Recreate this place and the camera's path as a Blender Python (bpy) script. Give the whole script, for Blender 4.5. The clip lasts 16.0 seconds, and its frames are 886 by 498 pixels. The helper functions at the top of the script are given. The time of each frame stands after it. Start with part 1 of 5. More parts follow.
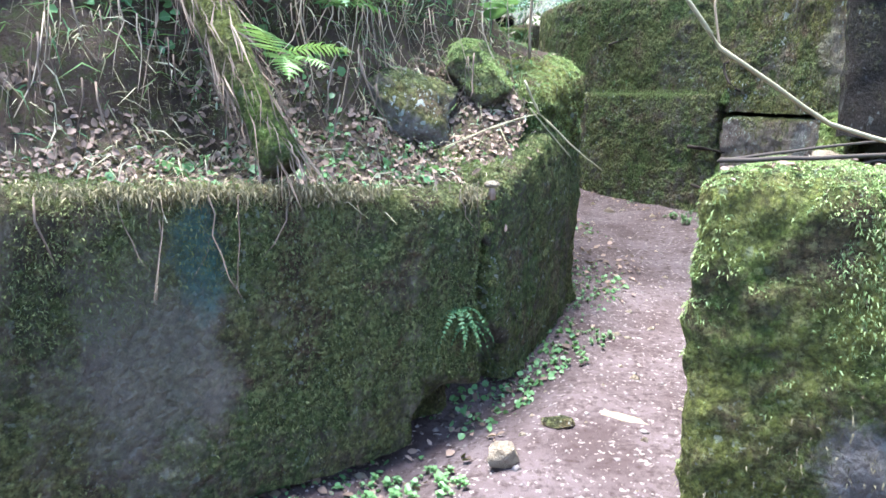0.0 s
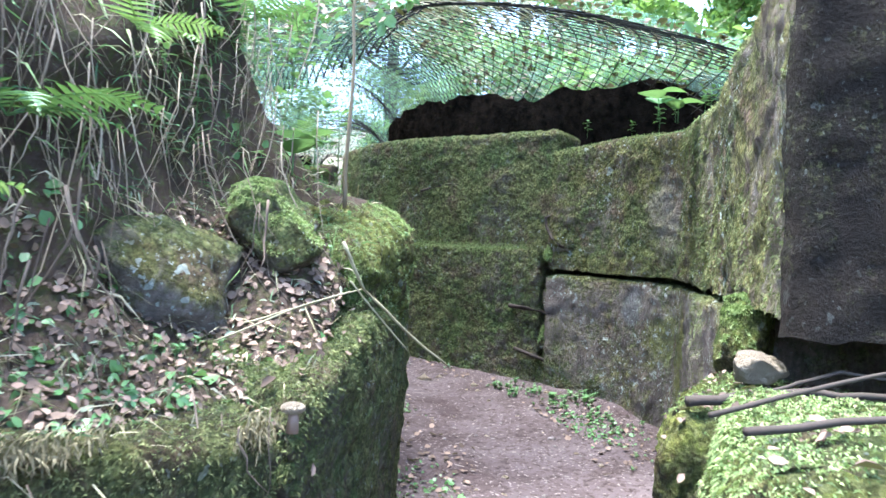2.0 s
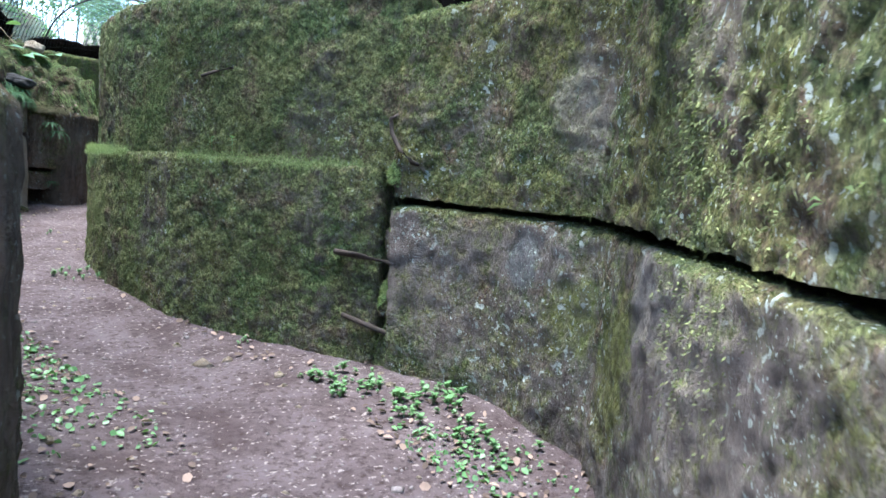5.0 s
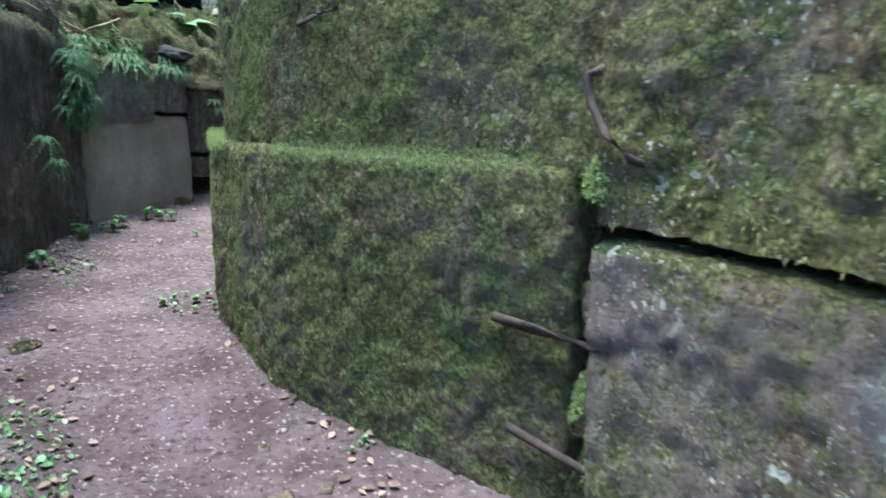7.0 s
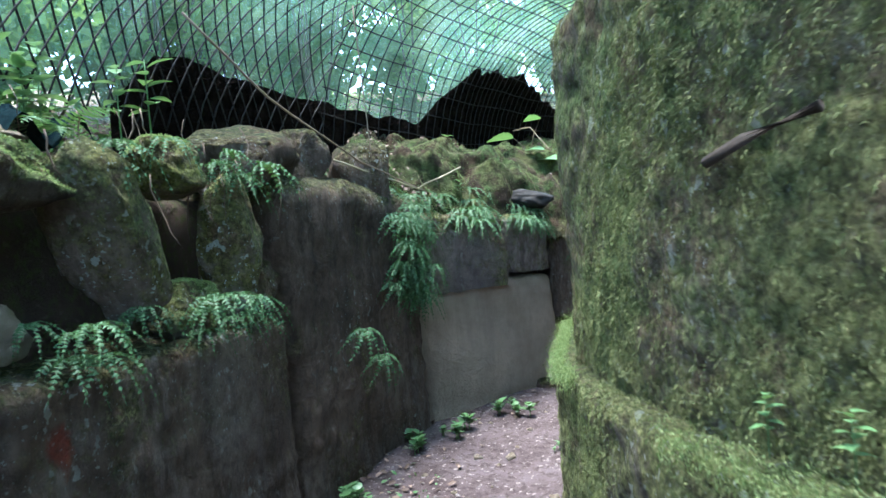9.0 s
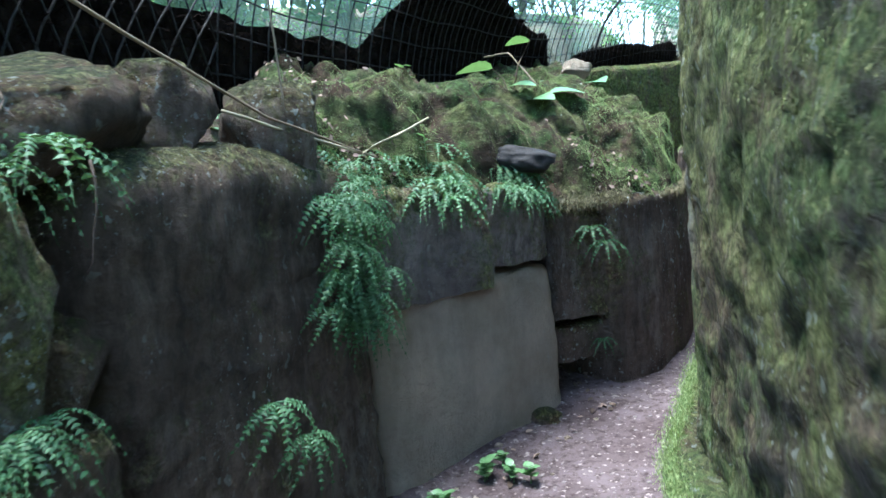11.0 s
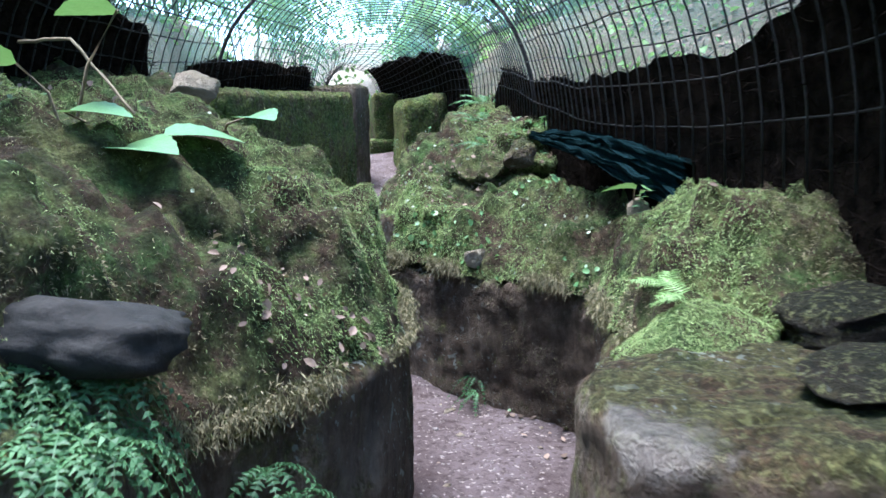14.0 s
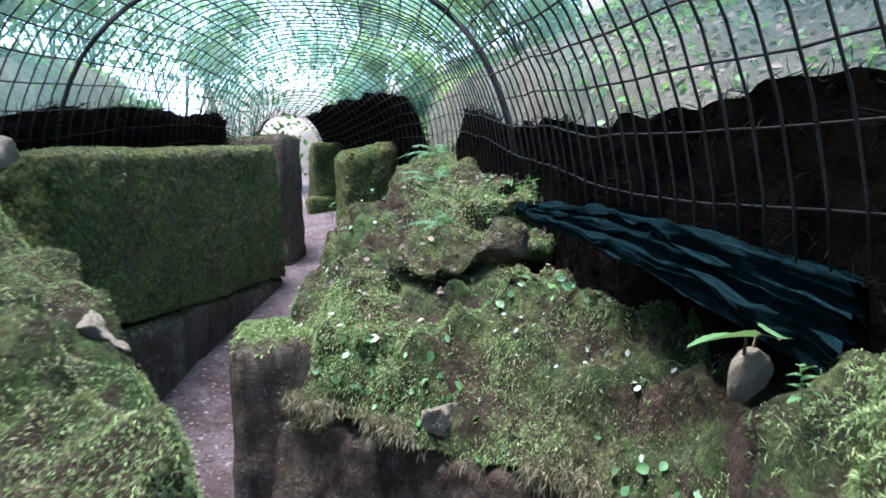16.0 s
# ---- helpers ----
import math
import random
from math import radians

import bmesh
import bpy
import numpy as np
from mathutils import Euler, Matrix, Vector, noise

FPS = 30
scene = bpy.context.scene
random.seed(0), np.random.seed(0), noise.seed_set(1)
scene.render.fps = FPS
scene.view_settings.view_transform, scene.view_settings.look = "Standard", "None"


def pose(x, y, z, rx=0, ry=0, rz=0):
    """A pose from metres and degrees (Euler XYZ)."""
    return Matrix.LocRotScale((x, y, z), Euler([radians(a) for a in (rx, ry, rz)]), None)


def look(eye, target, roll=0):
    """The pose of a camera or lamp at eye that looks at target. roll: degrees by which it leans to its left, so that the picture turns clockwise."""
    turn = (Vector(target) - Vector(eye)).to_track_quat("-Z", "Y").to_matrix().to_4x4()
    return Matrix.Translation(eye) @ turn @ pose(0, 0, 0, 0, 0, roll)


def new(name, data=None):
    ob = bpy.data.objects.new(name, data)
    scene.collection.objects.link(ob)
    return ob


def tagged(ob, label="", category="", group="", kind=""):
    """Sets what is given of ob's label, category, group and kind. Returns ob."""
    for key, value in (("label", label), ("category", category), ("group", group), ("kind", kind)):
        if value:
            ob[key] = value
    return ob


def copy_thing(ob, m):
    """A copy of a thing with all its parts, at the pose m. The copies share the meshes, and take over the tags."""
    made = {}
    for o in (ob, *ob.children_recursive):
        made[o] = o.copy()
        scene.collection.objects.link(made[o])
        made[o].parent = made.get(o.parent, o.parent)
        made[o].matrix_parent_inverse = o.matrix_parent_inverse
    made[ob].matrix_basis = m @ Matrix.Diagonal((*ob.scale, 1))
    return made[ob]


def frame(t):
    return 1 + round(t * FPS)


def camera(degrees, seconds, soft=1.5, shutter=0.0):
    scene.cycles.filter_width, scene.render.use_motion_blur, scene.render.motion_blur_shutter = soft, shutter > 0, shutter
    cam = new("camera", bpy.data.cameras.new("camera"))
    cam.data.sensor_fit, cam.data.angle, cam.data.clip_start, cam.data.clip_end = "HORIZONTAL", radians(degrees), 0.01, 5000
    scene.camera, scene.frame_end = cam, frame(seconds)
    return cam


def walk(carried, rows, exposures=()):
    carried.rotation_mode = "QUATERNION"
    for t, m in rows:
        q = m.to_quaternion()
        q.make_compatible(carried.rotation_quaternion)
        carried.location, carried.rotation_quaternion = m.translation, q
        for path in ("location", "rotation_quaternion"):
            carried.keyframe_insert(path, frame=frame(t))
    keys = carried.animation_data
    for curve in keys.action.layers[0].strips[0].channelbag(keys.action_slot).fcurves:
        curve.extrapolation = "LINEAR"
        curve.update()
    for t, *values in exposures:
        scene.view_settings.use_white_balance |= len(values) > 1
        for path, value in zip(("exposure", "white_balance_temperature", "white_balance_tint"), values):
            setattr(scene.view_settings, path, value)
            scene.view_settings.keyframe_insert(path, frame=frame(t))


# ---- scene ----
cam = camera(59.8, 16.0, soft=1.5, shutter=0.25)
METRES, EYE, TILT, LEAN, TURN = 12.4, 1.3, -11.0, -1.0, 0.0
ROWS = [
    (0.0, 0.0, 0.0, 0.0, 0.0, 0.0, -0.0),
    (0.5, -0.0015, 0.0119, 0.0048, -1.54, 2.54, 0.14),
    (1.0, -0.007, 0.0338, 0.0147, -6.13, 5.53, -0.28),
    (1.5, -0.0031, 0.0544, 0.0182, -10.91, 8.99, 0.04),
    (2.0, 0.0034, 0.0841, 0.0235, -15.19, 10.0, 0.96),
    (2.5, 0.0032, 0.1026, 0.0253, -19.24, 10.79, 1.79),
    (3.0, 0.0031, 0.1251, 0.0278, -22.79, 10.1, 1.71),
    (3.5, 0.0143, 0.1543, 0.0275, -27.32, 7.01, 2.41),
    (6.0, 0.1053, 0.2936, 0.0682, -23.69, 1.84, 3.21),
    (6.5, 0.1235, 0.3282, 0.0759, -15.69, 0.77, 2.52),
    (7.0, 0.1321, 0.3648, 0.0877, -9.23, 0.57, 2.0),
    (7.5, 0.1327, 0.4017, 0.0992, -0.33, 1.26, 2.49),
    (8.0, 0.1353, 0.4345, 0.1109, 9.06, 6.21, 2.41),
    (8.5, 0.1376, 0.4649, 0.1222, 16.06, 8.16, 1.99),
    (9.0, 0.1273, 0.4985, 0.1323, 19.25, 9.87, 2.09),
    (11.5, 0.0758, 0.6366, 0.1861, 10.8, 3.21, 3.28),
    (12.0, 0.0667, 0.668, 0.1968, 3.49, 4.02, 3.84),
    (12.5, 0.0594, 0.6969, 0.2061, -2.91, 4.35, 3.51),
    (13.0, 0.0585, 0.7226, 0.2179, -10.58, 4.98, 3.67),
    (13.5, 0.0609, 0.751, 0.223, -15.62, 5.19, 4.04),
    (14.0, 0.0623, 0.7821, 0.2271, -14.67, 3.71, 4.44),
    (14.5, 0.0666, 0.8182, 0.2362, -14.38, 3.54, 5.25),
    (15.0, 0.0845, 0.8488, 0.247, -15.6, 4.89, 5.95),
    (15.5, 0.0931, 0.8722, 0.2544, -15.17, 6.64, 5.9),
    (16.0, 0.1022, 0.9002, 0.2636, -17.36, 6.57, 6.68),
]
walk(cam, [(t, pose(0, 0, EYE, TILT, LEAN, TURN) @ pose(METRES * x, METRES * y, METRES * z, 90 + pitch, roll, yaw)) for t, x, y, z, yaw, pitch, roll in ROWS],
     [(0.0, 3.25, 5950, 12), (6.0, 3.2, 5700, 10), (9.0, 3.55, 5750, 9), (12.5, 3.25, 5400, 10), (16.0, 3.0, 5600, 18)])

# ---- world and light ----
world = bpy.data.worlds.new("sky")
scene.world = world
world.use_nodes = True
wn = world.node_tree
sky = wn.nodes.new("ShaderNodeTexSky")
sky.sky_type, sky.sun_disc = 'NISHITA', False
sky.sun_elevation, sky.sun_rotation = radians(80), radians(-80)
wn.links.new(sky.outputs[0], wn.nodes["Background"].inputs[0])
wn.nodes["Background"].inputs[1].default_value = 0.15
sun_data = bpy.data.lights.new("sun", 'SUN')
sun_data.energy, sun_data.angle, sun_data.color = 3.0, radians(26), (1.0, 0.97, 0.92)
sun = new("sun", sun_data)
sun.matrix_world = look((-1.0, 6.3, 12), (1, 6, 0))


# ---- materials ----
class Nodes:
    """A small writer of node trees."""

    def __init__(self, name):
        self.mat = bpy.data.materials.new(name)
        self.mat.use_nodes = True
        self.tree = self.mat.node_tree
        self.bsdf = self.tree.nodes["Principled BSDF"]
        self.coord = self.tree.nodes.new("ShaderNodeTexCoord").outputs["Object"]

    def put(self, kind, **inputs):
        n = self.tree.nodes.new(kind)
        for key, value in inputs.items():
            self.feed(n, key.replace("_", " "), value)
        return n

    def feed(self, n, key, value):
        socket = n.inputs[int(key)] if key.isdigit() else n.inputs[key]
        if isinstance(value, bpy.types.NodeSocket):
            self.tree.links.new(value, socket)
        else:
            socket.default_value = value

    def scaled(self, vec):
        n = self.put("ShaderNodeMapping", Scale=vec)
        self.tree.links.new(self.coord, n.inputs["Vector"])
        return n.outputs[0]

    def noise(self, scale, detail=6.0, rough=0.6, vector=None):
        n = self.put("ShaderNodeTexNoise", Scale=scale, Detail=detail, Roughness=rough)
        self.tree.links.new(vector or self.coord, n.inputs["Vector"])
        return n.outputs[0]

    def ramp(self, fac, lo, hi, a=(0, 0, 0, 1), b=(1, 1, 1, 1)):
        n = self.put("ShaderNodeValToRGB", Fac=fac)
        e = n.color_ramp.elements
        e[0].position, e[0].color, e[1].position, e[1].color = lo, a, hi, b
        return n.outputs[0]

    def mix(self, fac, a, b):
        n = self.tree.nodes.new("ShaderNodeMix")
        n.data_type = 'RGBA'
        self.feed(n, "0", fac)
        for i, value in ((6, a), (7, b)):
            if isinstance(value, bpy.types.NodeSocket):
                self.tree.links.new(value, n.inputs[i])
            else:
                n.inputs[i].default_value = value
        return n.outputs[2]

    def math(self, op, a, b=0.0):
        n = self.tree.nodes.new("ShaderNodeMath")
        n.operation = op
        self.feed(n, "0", a)
        self.feed(n, "1", b)
        return n.outputs[0]

    def cells(self, scale, warp=0.02):
        """Distance to the middle of the nearest cushion, with an uneven outline."""
        w = self.tree.nodes.new("ShaderNodeTexNoise")
        w.inputs["Scale"].default_value = scale * 0.8
        self.tree.links.new(self.coord, w.inputs["Vector"])
        v = self.tree.nodes.new("ShaderNodeVectorMath")
        v.operation = 'MULTIPLY_ADD'
        self.tree.links.new(w.outputs["Color"], v.inputs[0])
        v.inputs[1].default_value = (warp, warp, warp)
        self.tree.links.new(self.coord, v.inputs[2])
        n = self.put("ShaderNodeTexVoronoi", Scale=scale)
        self.tree.links.new(v.outputs[0], n.inputs["Vector"])
        return n.outputs["Distance"]

    def spot(self, at, radius, tall=1.0):
        """A stain with a torn outline round a point of the stone."""
        n = self.put("ShaderNodeMapping", Location=(-at[0], -at[1], -at[2] / tall), Scale=(1, 1, 1 / tall))
        self.tree.links.new(self.coord, n.inputs["Vector"])
        d = self.tree.nodes.new("ShaderNodeVectorMath")
        d.operation = 'LENGTH'
        self.tree.links.new(n.outputs[0], d.inputs[0])
        torn = self.math('MULTIPLY', self.math('SUBTRACT', self.noise(7, 7, 0.7), 0.5), radius * 2.2)
        return self.ramp(self.math('DIVIDE', self.math('ADD', d.outputs["Value"], torn), radius), 0.55, 1.05, c(1, 1, 1), c(0, 0, 0))

    def up(self):
        g = self.tree.nodes.new("ShaderNodeNewGeometry")
        s = self.put("ShaderNodeSeparateXYZ", Vector=g.outputs["Normal"])
        return s.outputs[2]

    def finish(self, color, rough=0.9, height=None, strength=0.5, distance=0.02, spec=0.25):
        self.feed(self.bsdf, "Base Color", color)
        self.feed(self.bsdf, "Roughness", rough)
        self.feed(self.bsdf, "Specular IOR Level", spec)
        if height is not None:
            b = self.put("ShaderNodeBump", Strength=strength, Distance=distance, Height=height)
            self.tree.links.new(b.outputs[0], self.bsdf.inputs["Normal"])
        return self.mat


def c(r, g, b):
    return (r, g, b, 1.0)


def stone_material(name, stone_a, stone_b, green, olive, brown, cover, lichen=0.3, streaks=0.6, scour=0.0, spots=(), speckle=0.55):
    """Weathered stone with dark water streaks under cushions of moss in several hues, flecks of pale lichen, scoured patches and single stains."""
    k = Nodes(name)
    base = k.mix(k.ramp(k.noise(2.3, 8), 0.35, 0.68), stone_a, stone_b)
    base = k.mix(k.math('MULTIPLY', k.ramp(k.noise(21, 8, 0.7), 0.45, 0.62), speckle), base, k.mix(0.75, base, c(0.02, 0.016, 0.013)))
    streak = k.noise(3.0, 8, 0.7, k.scaled((3.4, 3.4, 0.6)))
    base = k.mix(k.math('MULTIPLY', k.ramp(streak, 0.47, 0.60), streaks), base, c(0.020, 0.016, 0.013))
    if scour:
        rubbed = k.math('MULTIPLY', k.ramp(k.noise(1.1, 5, 0.6), 0.48, 0.62), k.ramp(k.noise(9, 8, 0.75, k.scaled((1.6, 1.6, 0.5))), 0.44, 0.58))
        base = k.mix(k.math('MULTIPLY', rubbed, scour), base, c(0.52, 0.46, 0.39))
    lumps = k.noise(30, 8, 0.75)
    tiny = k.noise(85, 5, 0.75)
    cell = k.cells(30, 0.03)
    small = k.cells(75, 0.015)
    patch = k.noise(1.7, 8, 0.66)
    runs = k.noise(2.4, 6, 0.6, k.scaled((4.0, 4.0, 0.8)))
    amount = k.math('ADD', k.math('MULTIPLY', patch, 0.55), k.math('MULTIPLY', lumps, 0.40))
    amount = k.math('ADD', amount, k.math('MULTIPLY', runs, 0.25))
    amount = k.math('ADD', amount, k.math('MULTIPLY', k.up(), 0.2))
    mask = k.ramp(amount, 0.68 - cover * 0.3, 0.80 - cover * 0.3)
    moss = k.mix(k.ramp(k.noise(2.0, 7, 0.65), 0.42, 0.57), green, olive)
    moss = k.mix(k.ramp(k.noise(5.5, 8, 0.7), 0.50, 0.62), moss, brown)
    # shade in the gaps between cushions and shoots, put into the moss colour
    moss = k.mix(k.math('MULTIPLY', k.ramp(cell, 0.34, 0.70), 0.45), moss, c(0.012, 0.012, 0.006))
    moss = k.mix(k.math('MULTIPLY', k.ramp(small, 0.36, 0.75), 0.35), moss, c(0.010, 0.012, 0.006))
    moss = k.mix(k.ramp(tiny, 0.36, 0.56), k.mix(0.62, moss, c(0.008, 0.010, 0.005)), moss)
    moss = k.mix(k.math('MULTIPLY', k.ramp(k.noise(46, 5, 0.7), 0.53, 0.61), 0.65), moss, k.mix(0.45, moss, c(0.40, 0.42, 0.17)))
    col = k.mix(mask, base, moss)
    for at, radius, tall, tone, strength in spots:
        col = k.mix(k.math('MULTIPLY', k.spot(at, radius, tall), strength), col, k.mix(k.ramp(lumps, 0.40, 0.58), k.mix(0.45, tone, c(0.02, 0.02, 0.015)), tone))
    dots = k.ramp(k.noise(24, 3, 0.5), 0.66 - lichen * 0.05, 0.69 - lichen * 0.05)
    fleck = k.ramp(k.noise(70, 3, 0.5), 0.66 - lichen * 0.04, 0.69 - lichen * 0.04)
    zones = k.ramp(k.noise(1.6, 5), 0.44, 0.58)
    col = k.mix(k.math('MULTIPLY', k.math('MAXIMUM', dots, fleck), k.math('MULTIPLY', zones, min(1.0, lichen * 2.2))), col, c(0.46, 0.51, 0.45))
    pits = k.noise(9, 6, 0.65)
    height = k.math('ADD', k.math('MULTIPLY', lumps, 1.0), k.math('MULTIPLY', tiny, 0.5))
    height = k.math('ADD', height, k.math('MULTIPLY', pits, 1.2))
    height = k.math('SUBTRACT', height, k.math('MULTIPLY', k.math('MULTIPLY', cell, mask), 0.7))
    return k.finish(col, 0.93, height, 1.0, 0.09, 0.18)


PALE = c(0.40, 0.37, 0.33)
G1, O1, B1 = c(0.145, 0.215, 0.072), c(0.225, 0.245, 0.092), c(0.215, 0.165, 0.100)
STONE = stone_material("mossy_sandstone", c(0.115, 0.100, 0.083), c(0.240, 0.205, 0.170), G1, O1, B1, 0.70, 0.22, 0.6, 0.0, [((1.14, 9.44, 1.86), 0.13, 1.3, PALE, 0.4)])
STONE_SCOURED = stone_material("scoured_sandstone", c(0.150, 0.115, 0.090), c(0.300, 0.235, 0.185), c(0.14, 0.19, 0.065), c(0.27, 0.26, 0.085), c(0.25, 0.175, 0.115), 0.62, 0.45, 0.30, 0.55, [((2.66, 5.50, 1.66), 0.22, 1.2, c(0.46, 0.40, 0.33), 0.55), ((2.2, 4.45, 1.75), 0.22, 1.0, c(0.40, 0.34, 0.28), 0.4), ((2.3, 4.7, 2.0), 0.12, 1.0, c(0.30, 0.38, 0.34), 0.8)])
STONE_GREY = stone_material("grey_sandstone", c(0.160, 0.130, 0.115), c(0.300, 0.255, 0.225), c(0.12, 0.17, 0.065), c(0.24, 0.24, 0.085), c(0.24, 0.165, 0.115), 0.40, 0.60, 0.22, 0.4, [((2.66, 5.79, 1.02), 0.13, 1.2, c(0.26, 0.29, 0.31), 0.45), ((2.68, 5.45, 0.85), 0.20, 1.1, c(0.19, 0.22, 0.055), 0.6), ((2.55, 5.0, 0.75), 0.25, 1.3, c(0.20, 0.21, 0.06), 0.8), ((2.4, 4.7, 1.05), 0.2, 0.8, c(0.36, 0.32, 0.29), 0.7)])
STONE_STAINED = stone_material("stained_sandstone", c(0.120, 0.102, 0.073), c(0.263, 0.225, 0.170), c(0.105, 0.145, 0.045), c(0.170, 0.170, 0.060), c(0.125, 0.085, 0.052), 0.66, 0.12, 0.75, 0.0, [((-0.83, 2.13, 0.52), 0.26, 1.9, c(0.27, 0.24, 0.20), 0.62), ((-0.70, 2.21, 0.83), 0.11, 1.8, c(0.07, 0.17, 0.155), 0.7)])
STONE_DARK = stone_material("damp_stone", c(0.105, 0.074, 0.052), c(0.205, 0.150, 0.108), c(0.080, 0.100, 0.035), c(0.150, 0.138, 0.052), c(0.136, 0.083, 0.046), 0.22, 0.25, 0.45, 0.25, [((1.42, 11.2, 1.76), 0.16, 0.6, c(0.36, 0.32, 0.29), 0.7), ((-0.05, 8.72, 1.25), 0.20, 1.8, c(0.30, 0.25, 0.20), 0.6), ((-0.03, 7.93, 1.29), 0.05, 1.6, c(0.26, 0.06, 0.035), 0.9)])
# near black: shade on the high wall's end stone, also flat dark stones
STONE_BLACK_SHADED = stone_material("black_and_shaded_stone", c(0.018, 0.014, 0.011), c(0.046, 0.035, 0.027), c(0.026, 0.028, 0.012), c(0.05, 0.042, 0.02), c(0.04, 0.026, 0.016), 0.35, 0.10, 0.5)
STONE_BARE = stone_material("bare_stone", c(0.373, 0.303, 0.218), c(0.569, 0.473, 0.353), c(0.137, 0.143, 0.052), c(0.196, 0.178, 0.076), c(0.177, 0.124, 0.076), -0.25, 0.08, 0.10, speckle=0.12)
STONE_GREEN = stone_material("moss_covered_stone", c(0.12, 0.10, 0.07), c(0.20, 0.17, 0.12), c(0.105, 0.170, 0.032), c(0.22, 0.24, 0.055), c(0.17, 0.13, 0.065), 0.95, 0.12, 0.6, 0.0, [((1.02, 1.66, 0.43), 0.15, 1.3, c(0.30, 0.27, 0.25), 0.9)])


def moss_bed_material(name, green, olive, brown):
    """Deep cushions of moss with earth showing between them, their hollows darkened in colour as shade."""
    k = Nodes(name)
    col = k.mix(k.ramp(k.noise(4.5, 7, 0.6), 0.40, 0.60), green, olive)
    col = k.mix(k.ramp(k.noise(4.2, 8, 0.72), 0.47, 0.56), col, brown)
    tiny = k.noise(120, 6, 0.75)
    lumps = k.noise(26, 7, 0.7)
    # low lumps and cell edges coloured near black, as shade in the hollows
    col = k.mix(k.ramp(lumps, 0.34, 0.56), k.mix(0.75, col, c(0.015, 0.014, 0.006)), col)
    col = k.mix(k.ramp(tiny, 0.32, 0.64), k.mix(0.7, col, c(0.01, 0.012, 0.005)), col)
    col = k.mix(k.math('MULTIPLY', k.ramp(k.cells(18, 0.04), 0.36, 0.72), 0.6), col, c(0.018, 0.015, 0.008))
    return k.finish(col, 0.95, k.math('ADD', lumps, k.math('MULTIPLY', tiny, 0.6)), 1.0, 0.05, 0.15)


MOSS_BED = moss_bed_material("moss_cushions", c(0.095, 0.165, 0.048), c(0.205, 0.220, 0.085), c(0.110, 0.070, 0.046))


def soil_material(name, a, b, d, chips):
    k = Nodes(name)
    col = k.mix(k.ramp(k.noise(3, 8), 0.35, 0.65), a, b)
    col = k.mix(k.ramp(k.noise(28, 6, 0.7), 0.48, 0.66), col, d)
    fine = k.noise(90, 5, 0.7)
    col = k.mix(k.math('MULTIPLY', k.ramp(k.noise(42, 3, 0.5), 0.62, 0.68), chips), col, c(0.34, 0.29, 0.26))
    return k.finish(col, 0.95, k.math('ADD', fine, k.noise(14, 6)), 0.8, 0.03, 0.15)


PATH = soil_material("trodden_earth", c(0.070, 0.050, 0.048), c(0.145, 0.115, 0.114), c(0.045, 0.030, 0.027), 0.8)
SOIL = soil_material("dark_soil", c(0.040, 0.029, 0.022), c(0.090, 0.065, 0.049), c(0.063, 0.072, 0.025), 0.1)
FOREST = soil_material("forest_floor", c(0.085, 0.065, 0.046), c(0.143, 0.117, 0.091), c(0.046, 0.072, 0.023), 0.5)


def leaf_material(name, a, b, rough=0.55, trans=0.25):
    k = Nodes(name)
    g = k.tree.nodes.new("ShaderNodeNewGeometry")
    col = k.mix(g.outputs["Random Per Island"], a, b)
    col = k.mix(k.math('MULTIPLY', k.ramp(k.noise(40, 4), 0.4, 0.7), 0.4), col, k.mix(0.5, col, c(0.02, 0.03, 0.01)))
    k.finish(col, rough, k.noise(120, 3), 0.3, 0.004, 0.4)
    if trans:
        t = k.put("ShaderNodeBsdfTranslucent", Color=k.mix(0.35, col, c(0.18, 0.30, 0.03)))
        m = k.put("ShaderNodeMixShader", Fac=trans)
        k.tree.links.new(k.bsdf.outputs[0], m.inputs[1])
        k.tree.links.new(t.outputs[0], m.inputs[2])
        k.tree.links.new(m.outputs[0], k.tree.nodes["Material Output"].inputs[0])
    return k.mat


FERN = leaf_material("fern_green", c(0.04, 0.105, 0.042), c(0.090, 0.20, 0.08))
FERN_PALE = leaf_material("pale_fern", c(0.14, 0.25, 0.07), c(0.24, 0.36, 0.14))
LEAF = leaf_material("leaf_green", c(0.07, 0.17, 0.06), c(0.17, 0.32, 0.13), 0.35)
MOSS = leaf_material("moss_shoots", c(0.10, 0.17, 0.05), c(0.34, 0.42, 0.17), 0.8, 0.3)
MOSS_GREY = leaf_material("dull_moss_shoots", c(0.07, 0.06, 0.035), c(0.27, 0.23, 0.13), 0.85, 0.15)
PALE_LEAF = leaf_material("pale_small_leaves", c(0.18, 0.22, 0.13), c(0.34, 0.38, 0.28), 0.6, 0.2)
ROOT = leaf_material("brown_roots", c(0.08, 0.055, 0.04), c(0.24, 0.18, 0.13), 0.9, 0.0)
STRAW_ROOT = leaf_material("pale_roots", c(0.10, 0.07, 0.05), c(0.38, 0.31, 0.22), 0.85, 0.0)
DEAD = leaf_material("dead_leaves", c(0.045, 0.026, 0.019), c(0.30, 0.21, 0.16), 0.8, 0.1)
TWIG = leaf_material("dry_twig", c(0.13, 0.095, 0.06), c(0.30, 0.24, 0.15), 0.85, 0.0)
STRAW = leaf_material("pale_straw", c(0.22, 0.20, 0.11), c(0.45, 0.41, 0.27), 0.7, 0.1)
TREE_LEAF = leaf_material("tree_leaves", c(0.08, 0.19, 0.05), c(0.22, 0.36, 0.11), 0.5, 0.5)
